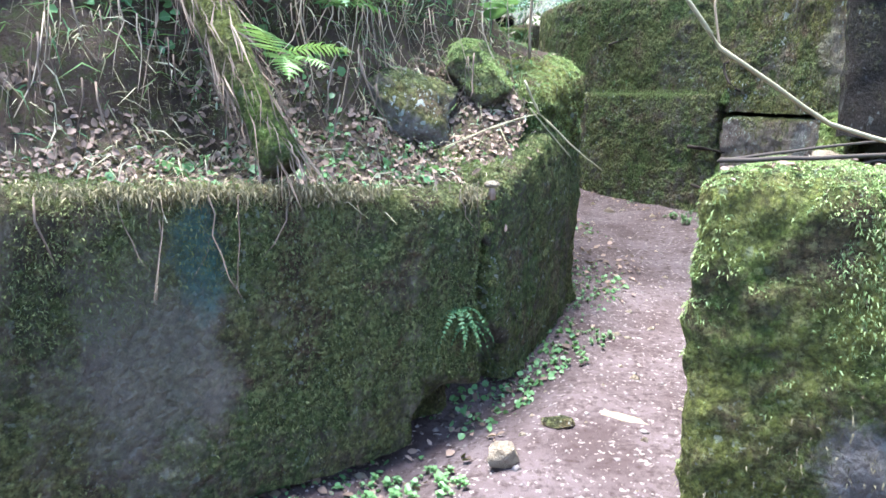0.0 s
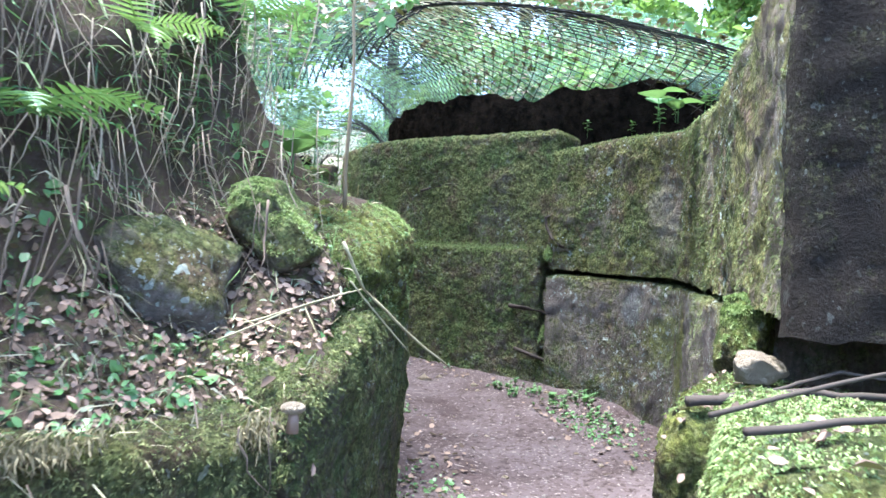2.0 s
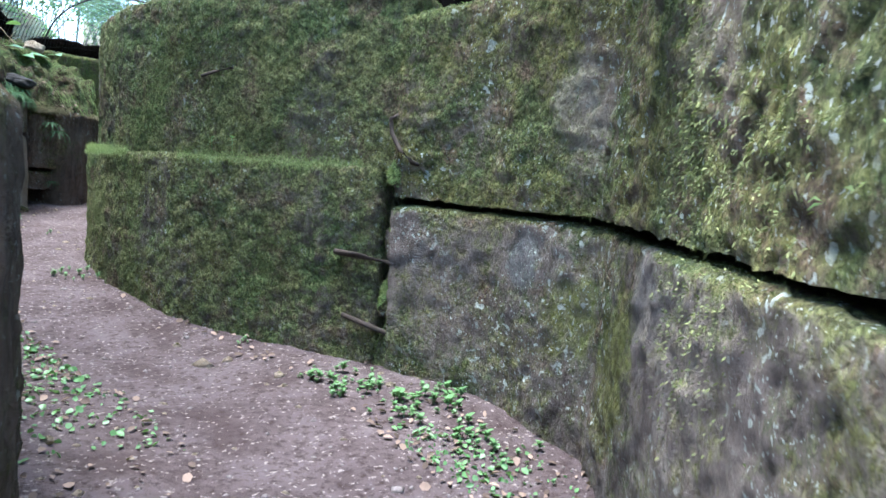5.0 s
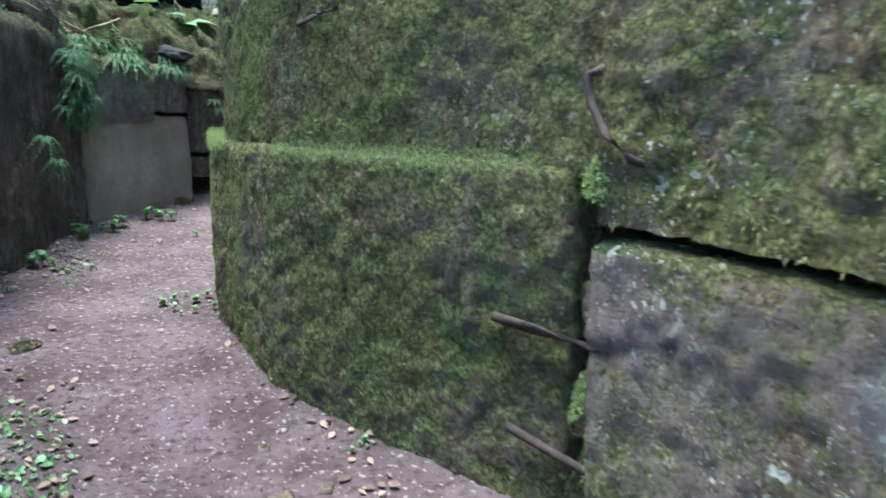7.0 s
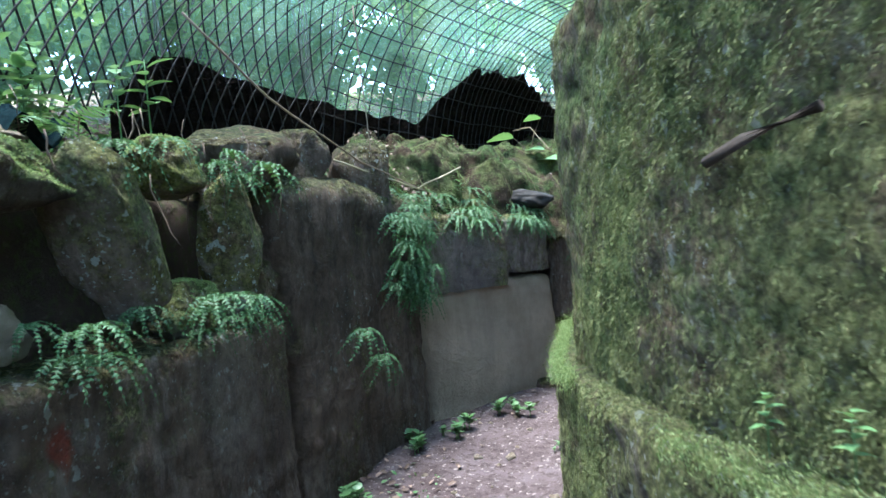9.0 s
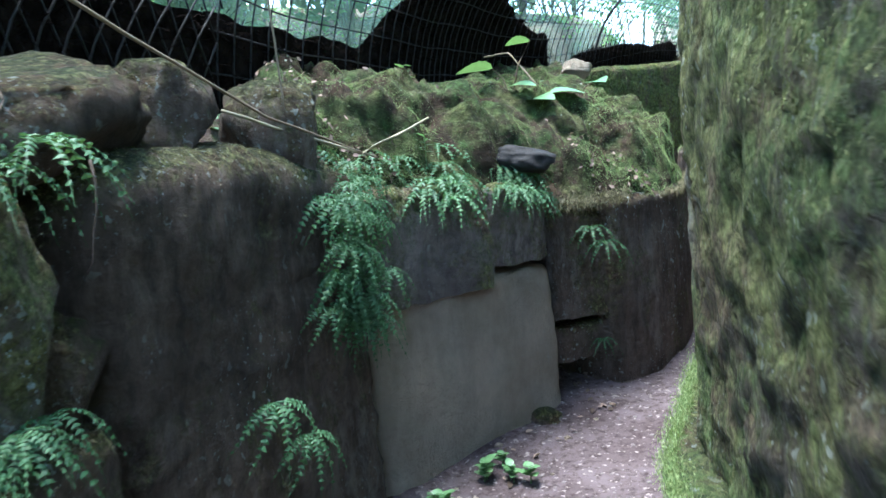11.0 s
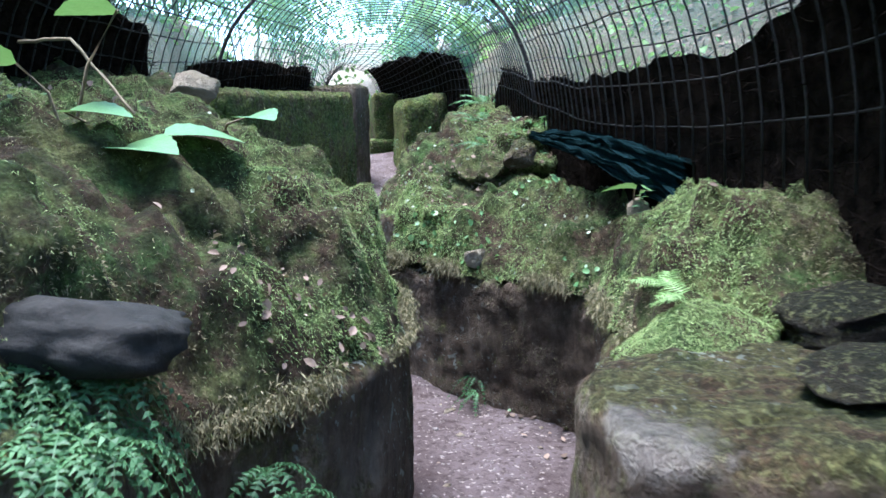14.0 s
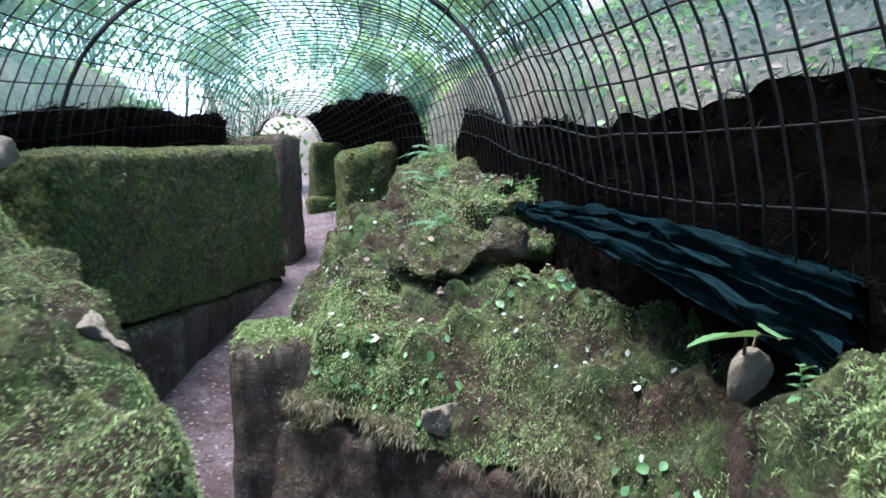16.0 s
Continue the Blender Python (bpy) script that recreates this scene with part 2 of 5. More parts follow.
WALL_MOSS = leaf_material("wall_moss_shoots", c(0.06, 0.08, 0.025), c(0.19, 0.21, 0.08), 0.9, 0.15)
DEADWOOD = leaf_material("dark_dead_wood", c(0.025, 0.018, 0.014), c(0.075, 0.055, 0.042), 0.9, 0.0)


def plain_material(name, a, b, scale, rough, metal=0.0, bump=0.3, spec=0.25):
    k = Nodes(name)
    col = k.mix(k.ramp(k.noise(scale, 7), 0.35, 0.65), a, b)
    k.feed(k.bsdf, "Metallic", metal)
    return k.finish(col, rough, k.noise(scale * 4, 5), bump, 0.01, spec)


RUST = plain_material("rusted_iron", c(0.03, 0.024, 0.02), c(0.07, 0.055, 0.045), 25, 0.85, 0.3)
WIRE = plain_material("dark_wire", c(0.008, 0.008, 0.007), c(0.022, 0.02, 0.018), 30, 0.8, 0.0)
MAT = plain_material("black_felt_mat", c(0.003, 0.0028, 0.0025), c(0.016, 0.012, 0.010), 14, 1.0, 0.0, 0.8, 0.0)
NET = plain_material("green_netting", c(0.0015, 0.008, 0.010), c(0.006, 0.020, 0.023), 60, 0.95, 0.0, 0.8, 0.05)
BARK = plain_material("tree_bark", c(0.06, 0.05, 0.04), c(0.13, 0.11, 0.085), 14, 0.95, 0.0, 0.8)


# ---- builders ----
def mesh_from(bm, name, material, smooth=True):
    me = bpy.data.meshes.new(name)
    bm.to_mesh(me)
    bm.free()
    if smooth:
        me.shade_smooth()
    me.materials.append(material)
    return me


def thing(name, bm, material, label, category, kind="", smooth=True):
    return tagged(new(name, mesh_from(bm, name, material, smooth)), label, category, kind=kind)


def part(name, bm, material, parent, label="", smooth=True):
    ob = new(name, mesh_from(bm, name, material, smooth))
    ob.parent = parent
    if label:
        tagged(ob, label)
    return ob


def fbm(p, scale, octaves=4):
    return noise.fractal(Vector(p) * scale, 1.0, 2.1, octaves)


def inset_ring(ring, d):
    """The polygon moved inwards by d (counter-clockwise corners)."""
    out, n = [], len(ring)
    for i in range(n):
        p0, p1, p2 = Vector(ring[i - 1]), Vector(ring[i]), Vector(ring[(i + 1) % n])
        a, b = (p1 - p0).normalized(), (p2 - p1).normalized()
        na, nb = Vector((-a.y, a.x)), Vector((-b.y, b.x))
        m = na + nb
        if m.length < 1e-6:
            m = na
        m.normalize()
        out.append(p1 + m * (d / max(0.45, m.dot(na))))
    return out


def block_bm(ring, z0, z1, step=0.07, round_r=0.05, rough=0.02, seed=0.0, batter=0.0, tops=None, wave=0.03, heart=None, crust=0.0, bite=None):
    """A weathered stone block on a counter-clockwise outline: sides from z0 to z1 (or tops, one height per corner), rounded upper rim and uneven faces."""
    n = len(ring)
    area = sum(ring[i][0] * ring[(i + 1) % n][1] - ring[(i + 1) % n][0] * ring[i][1] for i in range(n))
    tops = list(tops or [z1] * n)
    if area < 0:
        ring, tops = ring[::-1], tops[::-1]
    pts, hts = [], []
    for i in range(n):
        a, b = Vector(ring[i]), Vector(ring[(i + 1) % n])
        m = max(1, round((b - a).length / step))
        for j in range(m):
            u = j / m
            pts.append(a.lerp(b, u))
            hts.append(tops[i] * (1 - u) + tops[(i + 1) % n] * u)
    # soften the corners of the outline
    for _ in range(max(1, round(round_r / step * 1.5))):
        pts = [(pts[i - 1] + pts[i] * 2 + pts[(i + 1) % len(pts)]) / 4 for i in range(len(pts))]
    bm = bmesh.new()
    rings = []
    rows = max(2, round((max(tops) - z0) / step))
    for r in range(rows + 1):
        u = r / rows
        ins = inset_ring(pts, batter * u) if batter else pts
        rings.append([(p.x, p.y, z0 + (h - round_r - z0) * u) for p, h in zip(ins, hts)])
    last = inset_ring(pts, batter) if batter else pts
    for deg in (30, 60, 90):
        s, k = math.sin(radians(deg)), 1 - math.cos(radians(deg))
        ins = inset_ring(last, round_r * k)
        rings.append([(p.x, p.y, h - round_r + round_r * s) for p, h in zip(ins, hts)])
    mid = Vector((sum(p[0] for p in rings[-1]) / len(pts), sum(p[1] for p in rings[-1]) / len(pts), sum(hts) / len(pts)))
    if heart:
        mid.x, mid.y = heart
    span = max((Vector(p) - mid).length for p in rings[-1])
    caps = max(2, min(14, round(span / (step * 1.6))))
    top = rings[-1]
    for q in range(1, caps):
        u = q / caps
        rings.append([tuple(Vector(p).lerp(mid, u)) for p in top])
    made = []
    for ring_pts in rings:
        row = []
        for p in ring_pts:
            v = Vector(p)
            s = Vector((seed * 7.3, seed * 3.1, seed))
            d = Vector((fbm(v + s, 1.3), fbm(v + s + Vector((9, 0, 0)), 1.3), 0.5 * fbm(v + s + Vector((0, 9, 0)), 1.3))) * wave
            d += Vector((fbm(v + s, 15, 3), fbm(v - s, 15, 3), fbm(v * 1.1 + s, 15, 3))) * rough * 0.8
            row.append(bm.verts.new(v + d))
        made.append(row)
    m = len(pts)
    for a, b in zip(made, made[1:]):
        for i in range(m):
            bm.faces.new((a[i], a[(i + 1) % m], b[(i + 1) % m], b[i]))
    tip = bm.verts.new(mid + Vector((0, 0, fbm(mid, 2) * wave)))
    for i in range(m):
        bm.faces.new((made[-1][i], made[-1][(i + 1) % m], tip))
    if crust:
        bm.normal_update()
        moved = []
        for v in bm.verts:
            q = v.co + Vector((seed, seed * 2, 0))
            thick = min(1.0, max(0.0, 0.55 + 0.9 * fbm(q, 2.4, 3)))
            lump = 1.0 - min(1.0, noise.voronoi(q * 19)[0][0] * 1.25)
            moved.append(v.co + v.normal * crust * (thick * (1.5 * lump - 0.3) + 0.35 * fbm(q, 11, 3)))
        for v, q in zip(bm.verts, moved):
            v.co = q
    if bite:
        at, reach, way = Vector(bite[0]), bite[1], Vector(bite[2])
        for v in bm.verts:
            u = 1 - (v.co - at).length / (reach * (1 + 0.5 * fbm(v.co, 4, 2)))
            if u > 0:
                v.co += way * min(1.0, u * 2.5)
    return bm


def block(name, ring, z0, z1, material, label, category="stone block", kind="", **k):
    return thing(name, block_bm(ring, z0, z1, **k), material, label, category, kind)


def boulder_bm(size, seed, cuts=3, rough=0.16):
    """A rounded stone of the given half sizes about its own origin."""
    bm = bmesh.new()
    bmesh.ops.create_icosphere(bm, subdivisions=cuts, radius=1.0)
    s = Vector((seed * 3.7, seed * 1.3, seed * 5.1))
    r = random.Random(seed)
    cuts_at = [(Vector((r.gauss(0, 1), r.gauss(0, 1), r.gauss(0, 0.8))).normalized(), r.uniform(0.62, 0.86)) for _ in range(11)]
    for v in bm.verts:
        q = Vector([math.copysign(abs(a) ** 0.75, a) for a in v.co])
        for n, d in cuts_at:
            over = q.dot(n) - d
            if over > 0:
                q -= n * over * 0.92
        q *= 1 + rough * fbm(q + s, 1.2, 3) + 0.07 * fbm(q + s, 4, 4) + 0.03 * fbm(q + s, 11, 2)
        v.co = Vector((q.x * size[0], q.y * size[1], q.z * size[2])) * 1.12
    return bm


def boulder(name, at, size, turn, material, label, seed, category="stone"):
    ob = thing(name, boulder_bm(size, seed, 4), material, label, category)
    ob.matrix_world = pose(*at, *turn)
    return ob


def floor_z(x, y):
    """Height of the trench floor along the walk."""
    stops = [(-3.0, 0.0), (2.0, 0.05), (4.0, 0.16), (7.0, 0.34), (9.0, 0.52), (11.5, 0.76), (14.0, 0.95), (16.0, 1.55), (20.0, 2.3), (40.0, 3.4)]
    for (a, za), (b, zb) in zip(stops, stops[1:]):
        if y <= b:
            u = max(0.0, (y - a) / (b - a))
            return za + (zb - za) * u
    return stops[-1][1]


def tube(bm, pts, radii, sides=6):
    """Adds a bent, tapered stick along pts."""
    rows = []
    for i, p in enumerate(pts):
        p = Vector(p)
        d = (Vector(pts[min(i + 1, len(pts) - 1)]) - Vector(pts[max(i - 1, 0)])).normalized()
        a = d.orthogonal().normalized()
        b = d.cross(a)
        r = radii[i] if isinstance(radii, (list, tuple)) else radii
        rows.append([bm.verts.new(p + (a * math.cos(2 * math.pi * k / sides) + b * math.sin(2 * math.pi * k / sides)) * r) for k in range(sides)])
    for lo, hi in zip(rows, rows[1:]):
        for k in range(sides):
            bm.faces.new((lo[k], lo[(k + 1) % sides], hi[(k + 1) % sides], hi[k]))
    bm.faces.new(rows[0][::-1])
    bm.faces.new(rows[-1])


# ---- scatter of small growth and litter ----
rng = np.random.default_rng(7)


def wobble(p, scale, seed=0):
    """A smooth, uneven field between about -1 and 1."""
    r = np.random.default_rng(seed + 100)
    out = np.zeros(len(p))
    for k in range(7):
        d = r.normal(size=3)
        d *= scale * (0.6 + 0.25 * k) / np.linalg.norm(d)
        out += np.sin(p @ d + r.uniform(0, 6.3))
    return out / 4.0


def samples(ob, count, weight=None):
    """Places and normals spread over an object's faces, by area times weight(centres, normals)."""
    me = ob.data
    me.calc_loop_triangles()
    co = np.empty(len(me.vertices) * 3, dtype=np.float32)
    me.vertices.foreach_get("co", co)
    m = np.array(ob.matrix_world if ob.parent is None else ob.matrix_basis)
    co = co.reshape(-1, 3) @ m[:3, :3].T + m[:3, 3]
    tri = np.empty(len(me.loop_triangles) * 3, dtype=np.int32)
    me.loop_triangles.foreach_get("vertices", tri)
    tri = tri.reshape(-1, 3)
    a, b, d = co[tri[:, 0]], co[tri[:, 1]], co[tri[:, 2]]
    n = np.cross(b - a, d - a)
    size = np.linalg.norm(n, axis=1)
    n /= np.maximum(size, 1e-12)[:, None]
    w = size.copy()
    if weight is not None:
        w *= np.clip(weight((a + b + d) / 3, n), 0, None)
    if w.sum() <= 0:
        return np.zeros((0, 3)), np.zeros((0, 3))
    pick = rng.choice(len(tri), count, p=w / w.sum())
    u, v = rng.random((2, count))
    flip = u + v > 1
    u[flip], v[flip] = 1 - u[flip], 1 - v[flip]
    p = a[pick] + (b - a)[pick] * u[:, None] + (d - a)[pick] * v[:, None]
    return p, n[pick]


def unit(v):
    return v / np.maximum(np.linalg.norm(v, axis=1), 1e-9)[:, None]


def stuff(name, verts, faces, material, label, category):
    """One mesh of many small pieces; faces is an array with one face in each row."""
    me = bpy.data.meshes.new(name)
    faces = np.asarray(faces, dtype=np.int32)
    count, sides = faces.shape
    me.vertices.add(len(verts))
    me.vertices.foreach_set("co", np.ascontiguousarray(verts, dtype=np.float32).ravel())
    me.loops.add(count * sides)
    me.loops.foreach_set("vertex_index", faces.ravel())
    me.polygons.add(count)
    me.polygons.foreach_set("loop_start", np.arange(count, dtype=np.int32) * sides)
    me.update(calc_edges=True)
    me.validate()
    me.materials.append(material)
    return tagged(new(name, me), label, category, kind="stuff")


def shoots(p, n, length, width, lean=0.7, droop=0.0):
    """Slender pointed blades standing on p."""
    k = len(p)
    d = unit(n + rng.normal(size=(k, 3)) * lean)
    side = unit(np.cross(d, rng.normal(size=(k, 3)))) * (width * rng.uniform(0.6, 1.4, k))[:, None]
    ln = (length * rng.uniform(0.45, 1.35, k))[:, None]
    mid = p + d * ln * 0.5 + rng.normal(size=(k, 3)) * ln * 0.06
    tip = p + d * ln + np.array([0, 0, -droop]) * ln
    v = np.stack([p, mid + side, tip, mid - side], 1).reshape(-1, 3)
    return v, np.arange(k * 4).reshape(-1, 4)


def leaf_pieces(p, n, size, tilt=0.5, ratio=0.6, lift=0.01):
    """Folded six-cornered leaves lying on p."""
    k = len(p)
    n = unit(n + rng.normal(size=(k, 3)) * tilt)
    t = unit(np.cross(n, rng.normal(size=(k, 3))))
    s = np.cross(n, t)
    z = (size * rng.uniform(0.5, 1.4, k))[:, None]
    w = z * ratio * rng.uniform(0.7, 1.3, k)[:, None] * 0.5
    o = p + n * lift
    up = n * z * rng.uniform(0.02, 0.28, k)[:, None]
    v = np.stack([o - t * z * 0.5, o - t * z * 0.2 + s * w + up, o + t * z * 0.2 + s * w * 0.85 + up, o + t * z * 0.5 + up * 0.4,
                  o + t * z * 0.2 - s * w * 0.85 + up, o - t * z * 0.2 - s * w + up], 1).reshape(-1, 3)
    i = np.arange(k)[:, None] * 6
    return v, np.concatenate([i + np.array([0, 3, 2, 1]), i + np.array([0, 5, 4, 3])])


def chips(p, n, size):
    """Small angular stones bedded at p."""
    k = len(p)
    t = unit(np.cross(n, rng.normal(size=(k, 3))))
    s = np.cross(n, t)
    z = (size * np.exp(rng.normal(size=k) * 0.5))[:, None]
    r = lambda lo, hi: rng.uniform(lo, hi, k)[:, None] * z
    v = np.stack([p + t * r(.6, 1.2), p + s * r(.5, 1), p - t * r(.6, 1.2), p - s * r(.5, 1), p + n * r(.25, .6) + t * r(-.3, .3), p - n * r(.3, .5)], 1).reshape(-1, 3)
    i = np.arange(k)[:, None] * 6
    f = []
    for q in ((0, 1, 4), (1, 2, 4), (2, 3, 4), (3, 0, 4), (1, 0, 5), (2, 1, 5), (3, 2, 5), (0, 3, 5)):
        f.append(i + np.array(q))
    return v, np.concatenate(f)


def moss_on(ob, count, length, material=MOSS, width=0.0035, weight=None, lean=0.7, droop=0.3, label="green moss on stone"):
    p, n = samples(ob, count, weight)
    if len(p):
        v, f = shoots(p, n, length, width, lean, droop)
        return stuff("moss", v, f, material, label, "moss")


def patches(scale, seed, cut=0.0, up=0.0):
    """Weights for growth in patches, more on faces that look up."""
    return lambda c0, n0: np.clip(wobble(c0, scale, seed) - cut + up * n0[:, 2], 0, 1)


def top_only(c0, n0):
    return np.clip(n0[:, 2] - 0.35, 0, 1)


# ---- ground ----
LINE = [(0, -40), (0, 0), (0.1, 1.8), (1.3, 3.7), (1.75, 5.2), (1.65, 6.2), (0.9, 8.2), (0.7, 9.3), (0.8, 10.5), (1.3, 11.6), (1.75, 13.0), (1.6, 14.2), (1.5, 15.2), (2.0, 16.8), (2.3, 18.5), (2.7, 22), (3, 60)]


def off_line(x, y):
    """Distance from the middle of the trench and the side (1: to its right)."""
    best, side = 1e9, 1
    for (ax, ay), (bx, by) in zip(LINE, LINE[1:]):
        dx, dy = bx - ax, by - ay
        u = max(0.0, min(1.0, ((x - ax) * dx + (y - ay) * dy) / (dx * dx + dy * dy)))
        d = math.hypot(x - ax - dx * u, y - ay - dy * u)
        if d < best:
            best, side = d, (1 if (x - ax) * dy - (y - ay) * dx > 0 else -1)
    return best, side


def ground_z(x, y):
    z = floor_z(x, y)
    d, side = off_line(x, y)
    u = min(1.0, max(0.0, (d - 1.55) / 0.6))
    z += 1.6 * u * u * (3 - 2 * u)
    far = max(0.0, d - 2.1)
    z += min(far * (0.42 if side > 0 else 0.16), 9.0)
    edge = min(1.0, d / 1.0)
    if side < 0 and y < 3.4:
        z -= 0.13 * min(1.0, max(0.0, (d - 0.25) / 0.35)) * min(1.0, max(0.0, (3.4 - y) / 0.4)) * min(1.0, max(0.0, (y - 0.5) / 0.6))
    return z + 0.03 * fbm((x, y, 0), 0.9) + 0.012 * fbm((x, y, 5), 5) + 0.06 * edge * edge * max(0.0, 1 - max(0, d - 1) * 2) + 0.15 * u * fbm((x, y, 9), 0.6)


def ground_bm():
    bm = bmesh.new()
    xs = [-80, -50, -30, -20, -14, -10, -8, -6, -5, -4.4] + [-4 + 0.09 * i for i in range(100)] + [5.3, 6, 7, 8, 10, 13, 18, 26, 40, 60, 80]
    ys = [-80, -40, -20, -10, -6, -4] + [-3 + 0.09 * i for i in range(245)] + [19.5, 20.5, 22, 24, 27, 32, 40, 60, 90]
    grid = [[bm.verts.new((x, y, ground_z(x, y))) for x in xs] for y in ys]
    for a, b in zip(grid, grid[1:]):
        for i in range(len(xs) - 1):
            bm.faces.new((a[i], a[i + 1], b[i + 1], b[i]))
    return bm


ground = thing("ground", ground_bm(), PATH, "trodden brown earth path with pale stone chips", "ground", "structure")
ground.data.materials.append(FOREST)
for face in ground.data.polygons:
    if off_line(face.center.x, face.center.y)[0] > 1.75:
        face.material_index = 1

# ---- trench walls, from the entrance inwards ----
B = "stone block"
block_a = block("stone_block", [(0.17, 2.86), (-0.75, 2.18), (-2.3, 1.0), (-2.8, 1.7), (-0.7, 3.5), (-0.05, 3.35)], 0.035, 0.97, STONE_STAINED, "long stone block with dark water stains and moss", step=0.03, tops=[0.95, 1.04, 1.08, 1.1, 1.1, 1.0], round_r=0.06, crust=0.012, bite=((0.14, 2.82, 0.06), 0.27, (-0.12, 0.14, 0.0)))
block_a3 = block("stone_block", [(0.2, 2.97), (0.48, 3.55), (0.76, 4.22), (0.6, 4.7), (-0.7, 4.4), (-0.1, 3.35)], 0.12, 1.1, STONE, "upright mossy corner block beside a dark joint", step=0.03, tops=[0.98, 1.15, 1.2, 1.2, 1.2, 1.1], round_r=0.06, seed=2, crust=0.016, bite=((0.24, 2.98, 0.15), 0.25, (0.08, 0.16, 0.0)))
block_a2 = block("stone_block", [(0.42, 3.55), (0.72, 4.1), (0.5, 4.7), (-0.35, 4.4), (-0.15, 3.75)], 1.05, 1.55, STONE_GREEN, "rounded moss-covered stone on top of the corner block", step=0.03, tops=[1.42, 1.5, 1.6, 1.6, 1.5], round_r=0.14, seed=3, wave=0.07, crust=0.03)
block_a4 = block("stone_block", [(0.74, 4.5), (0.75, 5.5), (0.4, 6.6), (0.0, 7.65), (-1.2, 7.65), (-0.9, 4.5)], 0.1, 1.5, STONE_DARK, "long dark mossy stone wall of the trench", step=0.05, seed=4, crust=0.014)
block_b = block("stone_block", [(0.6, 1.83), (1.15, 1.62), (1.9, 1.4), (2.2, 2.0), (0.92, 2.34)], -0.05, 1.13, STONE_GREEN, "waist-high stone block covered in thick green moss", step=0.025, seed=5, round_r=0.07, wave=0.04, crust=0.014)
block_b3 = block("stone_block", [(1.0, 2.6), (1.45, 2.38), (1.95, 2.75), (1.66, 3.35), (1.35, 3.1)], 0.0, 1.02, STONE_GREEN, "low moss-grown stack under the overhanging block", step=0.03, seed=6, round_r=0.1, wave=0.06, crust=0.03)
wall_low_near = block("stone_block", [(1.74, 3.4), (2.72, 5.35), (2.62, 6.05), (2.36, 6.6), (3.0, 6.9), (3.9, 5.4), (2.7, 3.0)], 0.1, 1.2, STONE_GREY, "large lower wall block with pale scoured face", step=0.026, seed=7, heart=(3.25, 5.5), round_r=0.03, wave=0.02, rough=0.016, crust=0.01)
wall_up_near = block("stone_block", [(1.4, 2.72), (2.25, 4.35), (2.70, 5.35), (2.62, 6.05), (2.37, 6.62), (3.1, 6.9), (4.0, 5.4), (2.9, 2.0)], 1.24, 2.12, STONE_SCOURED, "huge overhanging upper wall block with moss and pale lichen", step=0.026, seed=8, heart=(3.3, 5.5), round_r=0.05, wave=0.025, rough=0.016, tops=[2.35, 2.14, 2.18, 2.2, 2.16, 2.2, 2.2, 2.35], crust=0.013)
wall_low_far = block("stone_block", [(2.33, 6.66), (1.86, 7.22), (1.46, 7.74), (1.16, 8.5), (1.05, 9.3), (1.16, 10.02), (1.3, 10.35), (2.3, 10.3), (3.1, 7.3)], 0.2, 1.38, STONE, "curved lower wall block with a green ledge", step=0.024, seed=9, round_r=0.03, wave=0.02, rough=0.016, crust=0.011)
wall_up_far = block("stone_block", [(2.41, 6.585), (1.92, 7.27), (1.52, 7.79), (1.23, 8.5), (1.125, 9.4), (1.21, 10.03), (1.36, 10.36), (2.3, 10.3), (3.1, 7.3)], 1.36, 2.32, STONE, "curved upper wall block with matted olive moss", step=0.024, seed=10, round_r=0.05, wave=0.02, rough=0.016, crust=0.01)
# the shade on this end face is put into its stone colour
block_c = block("stone_block", [(1.37, 2.70), (1.41, 2.80), (2.95, 2.12), (2.9, 1.88)], 1.2, 2.6, STONE_BLACK_SHADED, "brown upright end stone of the high wall, coloured darker for shade", step=0.05, seed=33, round_r=0.03, wave=0.02, crust=0.02)
block_d1 = block("stone_block", [(0.0, 7.72), (-0.04, 8.5), (-0.1, 9.22), (-1.5, 9.3), (-1.6, 7.7)], 0.2, 1.48, STONE_DARK, "low damp wall block with a pale drip stain", step=0.035, seed=11, crust=0.01)
block_d2 = block("stone_block", [(-0.08, 9.26), (-0.07, 9.95), (0.04, 10.52), (-1.0, 10.7), (-1.2, 9.3)], 0.25, 2.05, STONE_DARK, "tall dark earthy block in the trench wall", step=0.035, seed=12, round_r=0.12, tops=[2.08, 2.1, 2.0, 2.1, 2.1], crust=0.01)
slab = block("stone_block", [(0.02, 10.5), (0.36, 11.04), (0.62, 11.44), (0.2, 11.8), (-0.6, 10.9)], 0.4, 1.47, STONE_BARE, "smooth pale bare stone slab", step=0.06, seed=13, round_r=0.04, rough=0.006)
hang_1 = block("stone_block", [(0.06, 10.56), (0.40, 11.06), (0.1, 11.5), (-0.4, 10.8)], 1.43, 1.9, STONE_GREY, "square overhanging stone above the pale slab", step=0.035, seed=14, round_r=0.05, wave=0.05, crust=0.01)
hang_2 = block("stone_block", [(0.42, 11.08), (0.62, 11.40), (0.3, 11.7), (0.05, 11.5)], 1.5, 1.86, STONE_GREY, "small grey stone wedged above the slab", step=0.035, seed=15, round_r=0.04, crust=0.01)
hang_3 = block("stone_block", [(0.62, 11.46), (0.86, 11.74), (0.6, 11.9), (0.4, 11.7)], 1.16, 1.68, STONE_DARK, "small wedged stone beside the tall block", step=0.035, seed=16, round_r=0.04, crust=0.01)
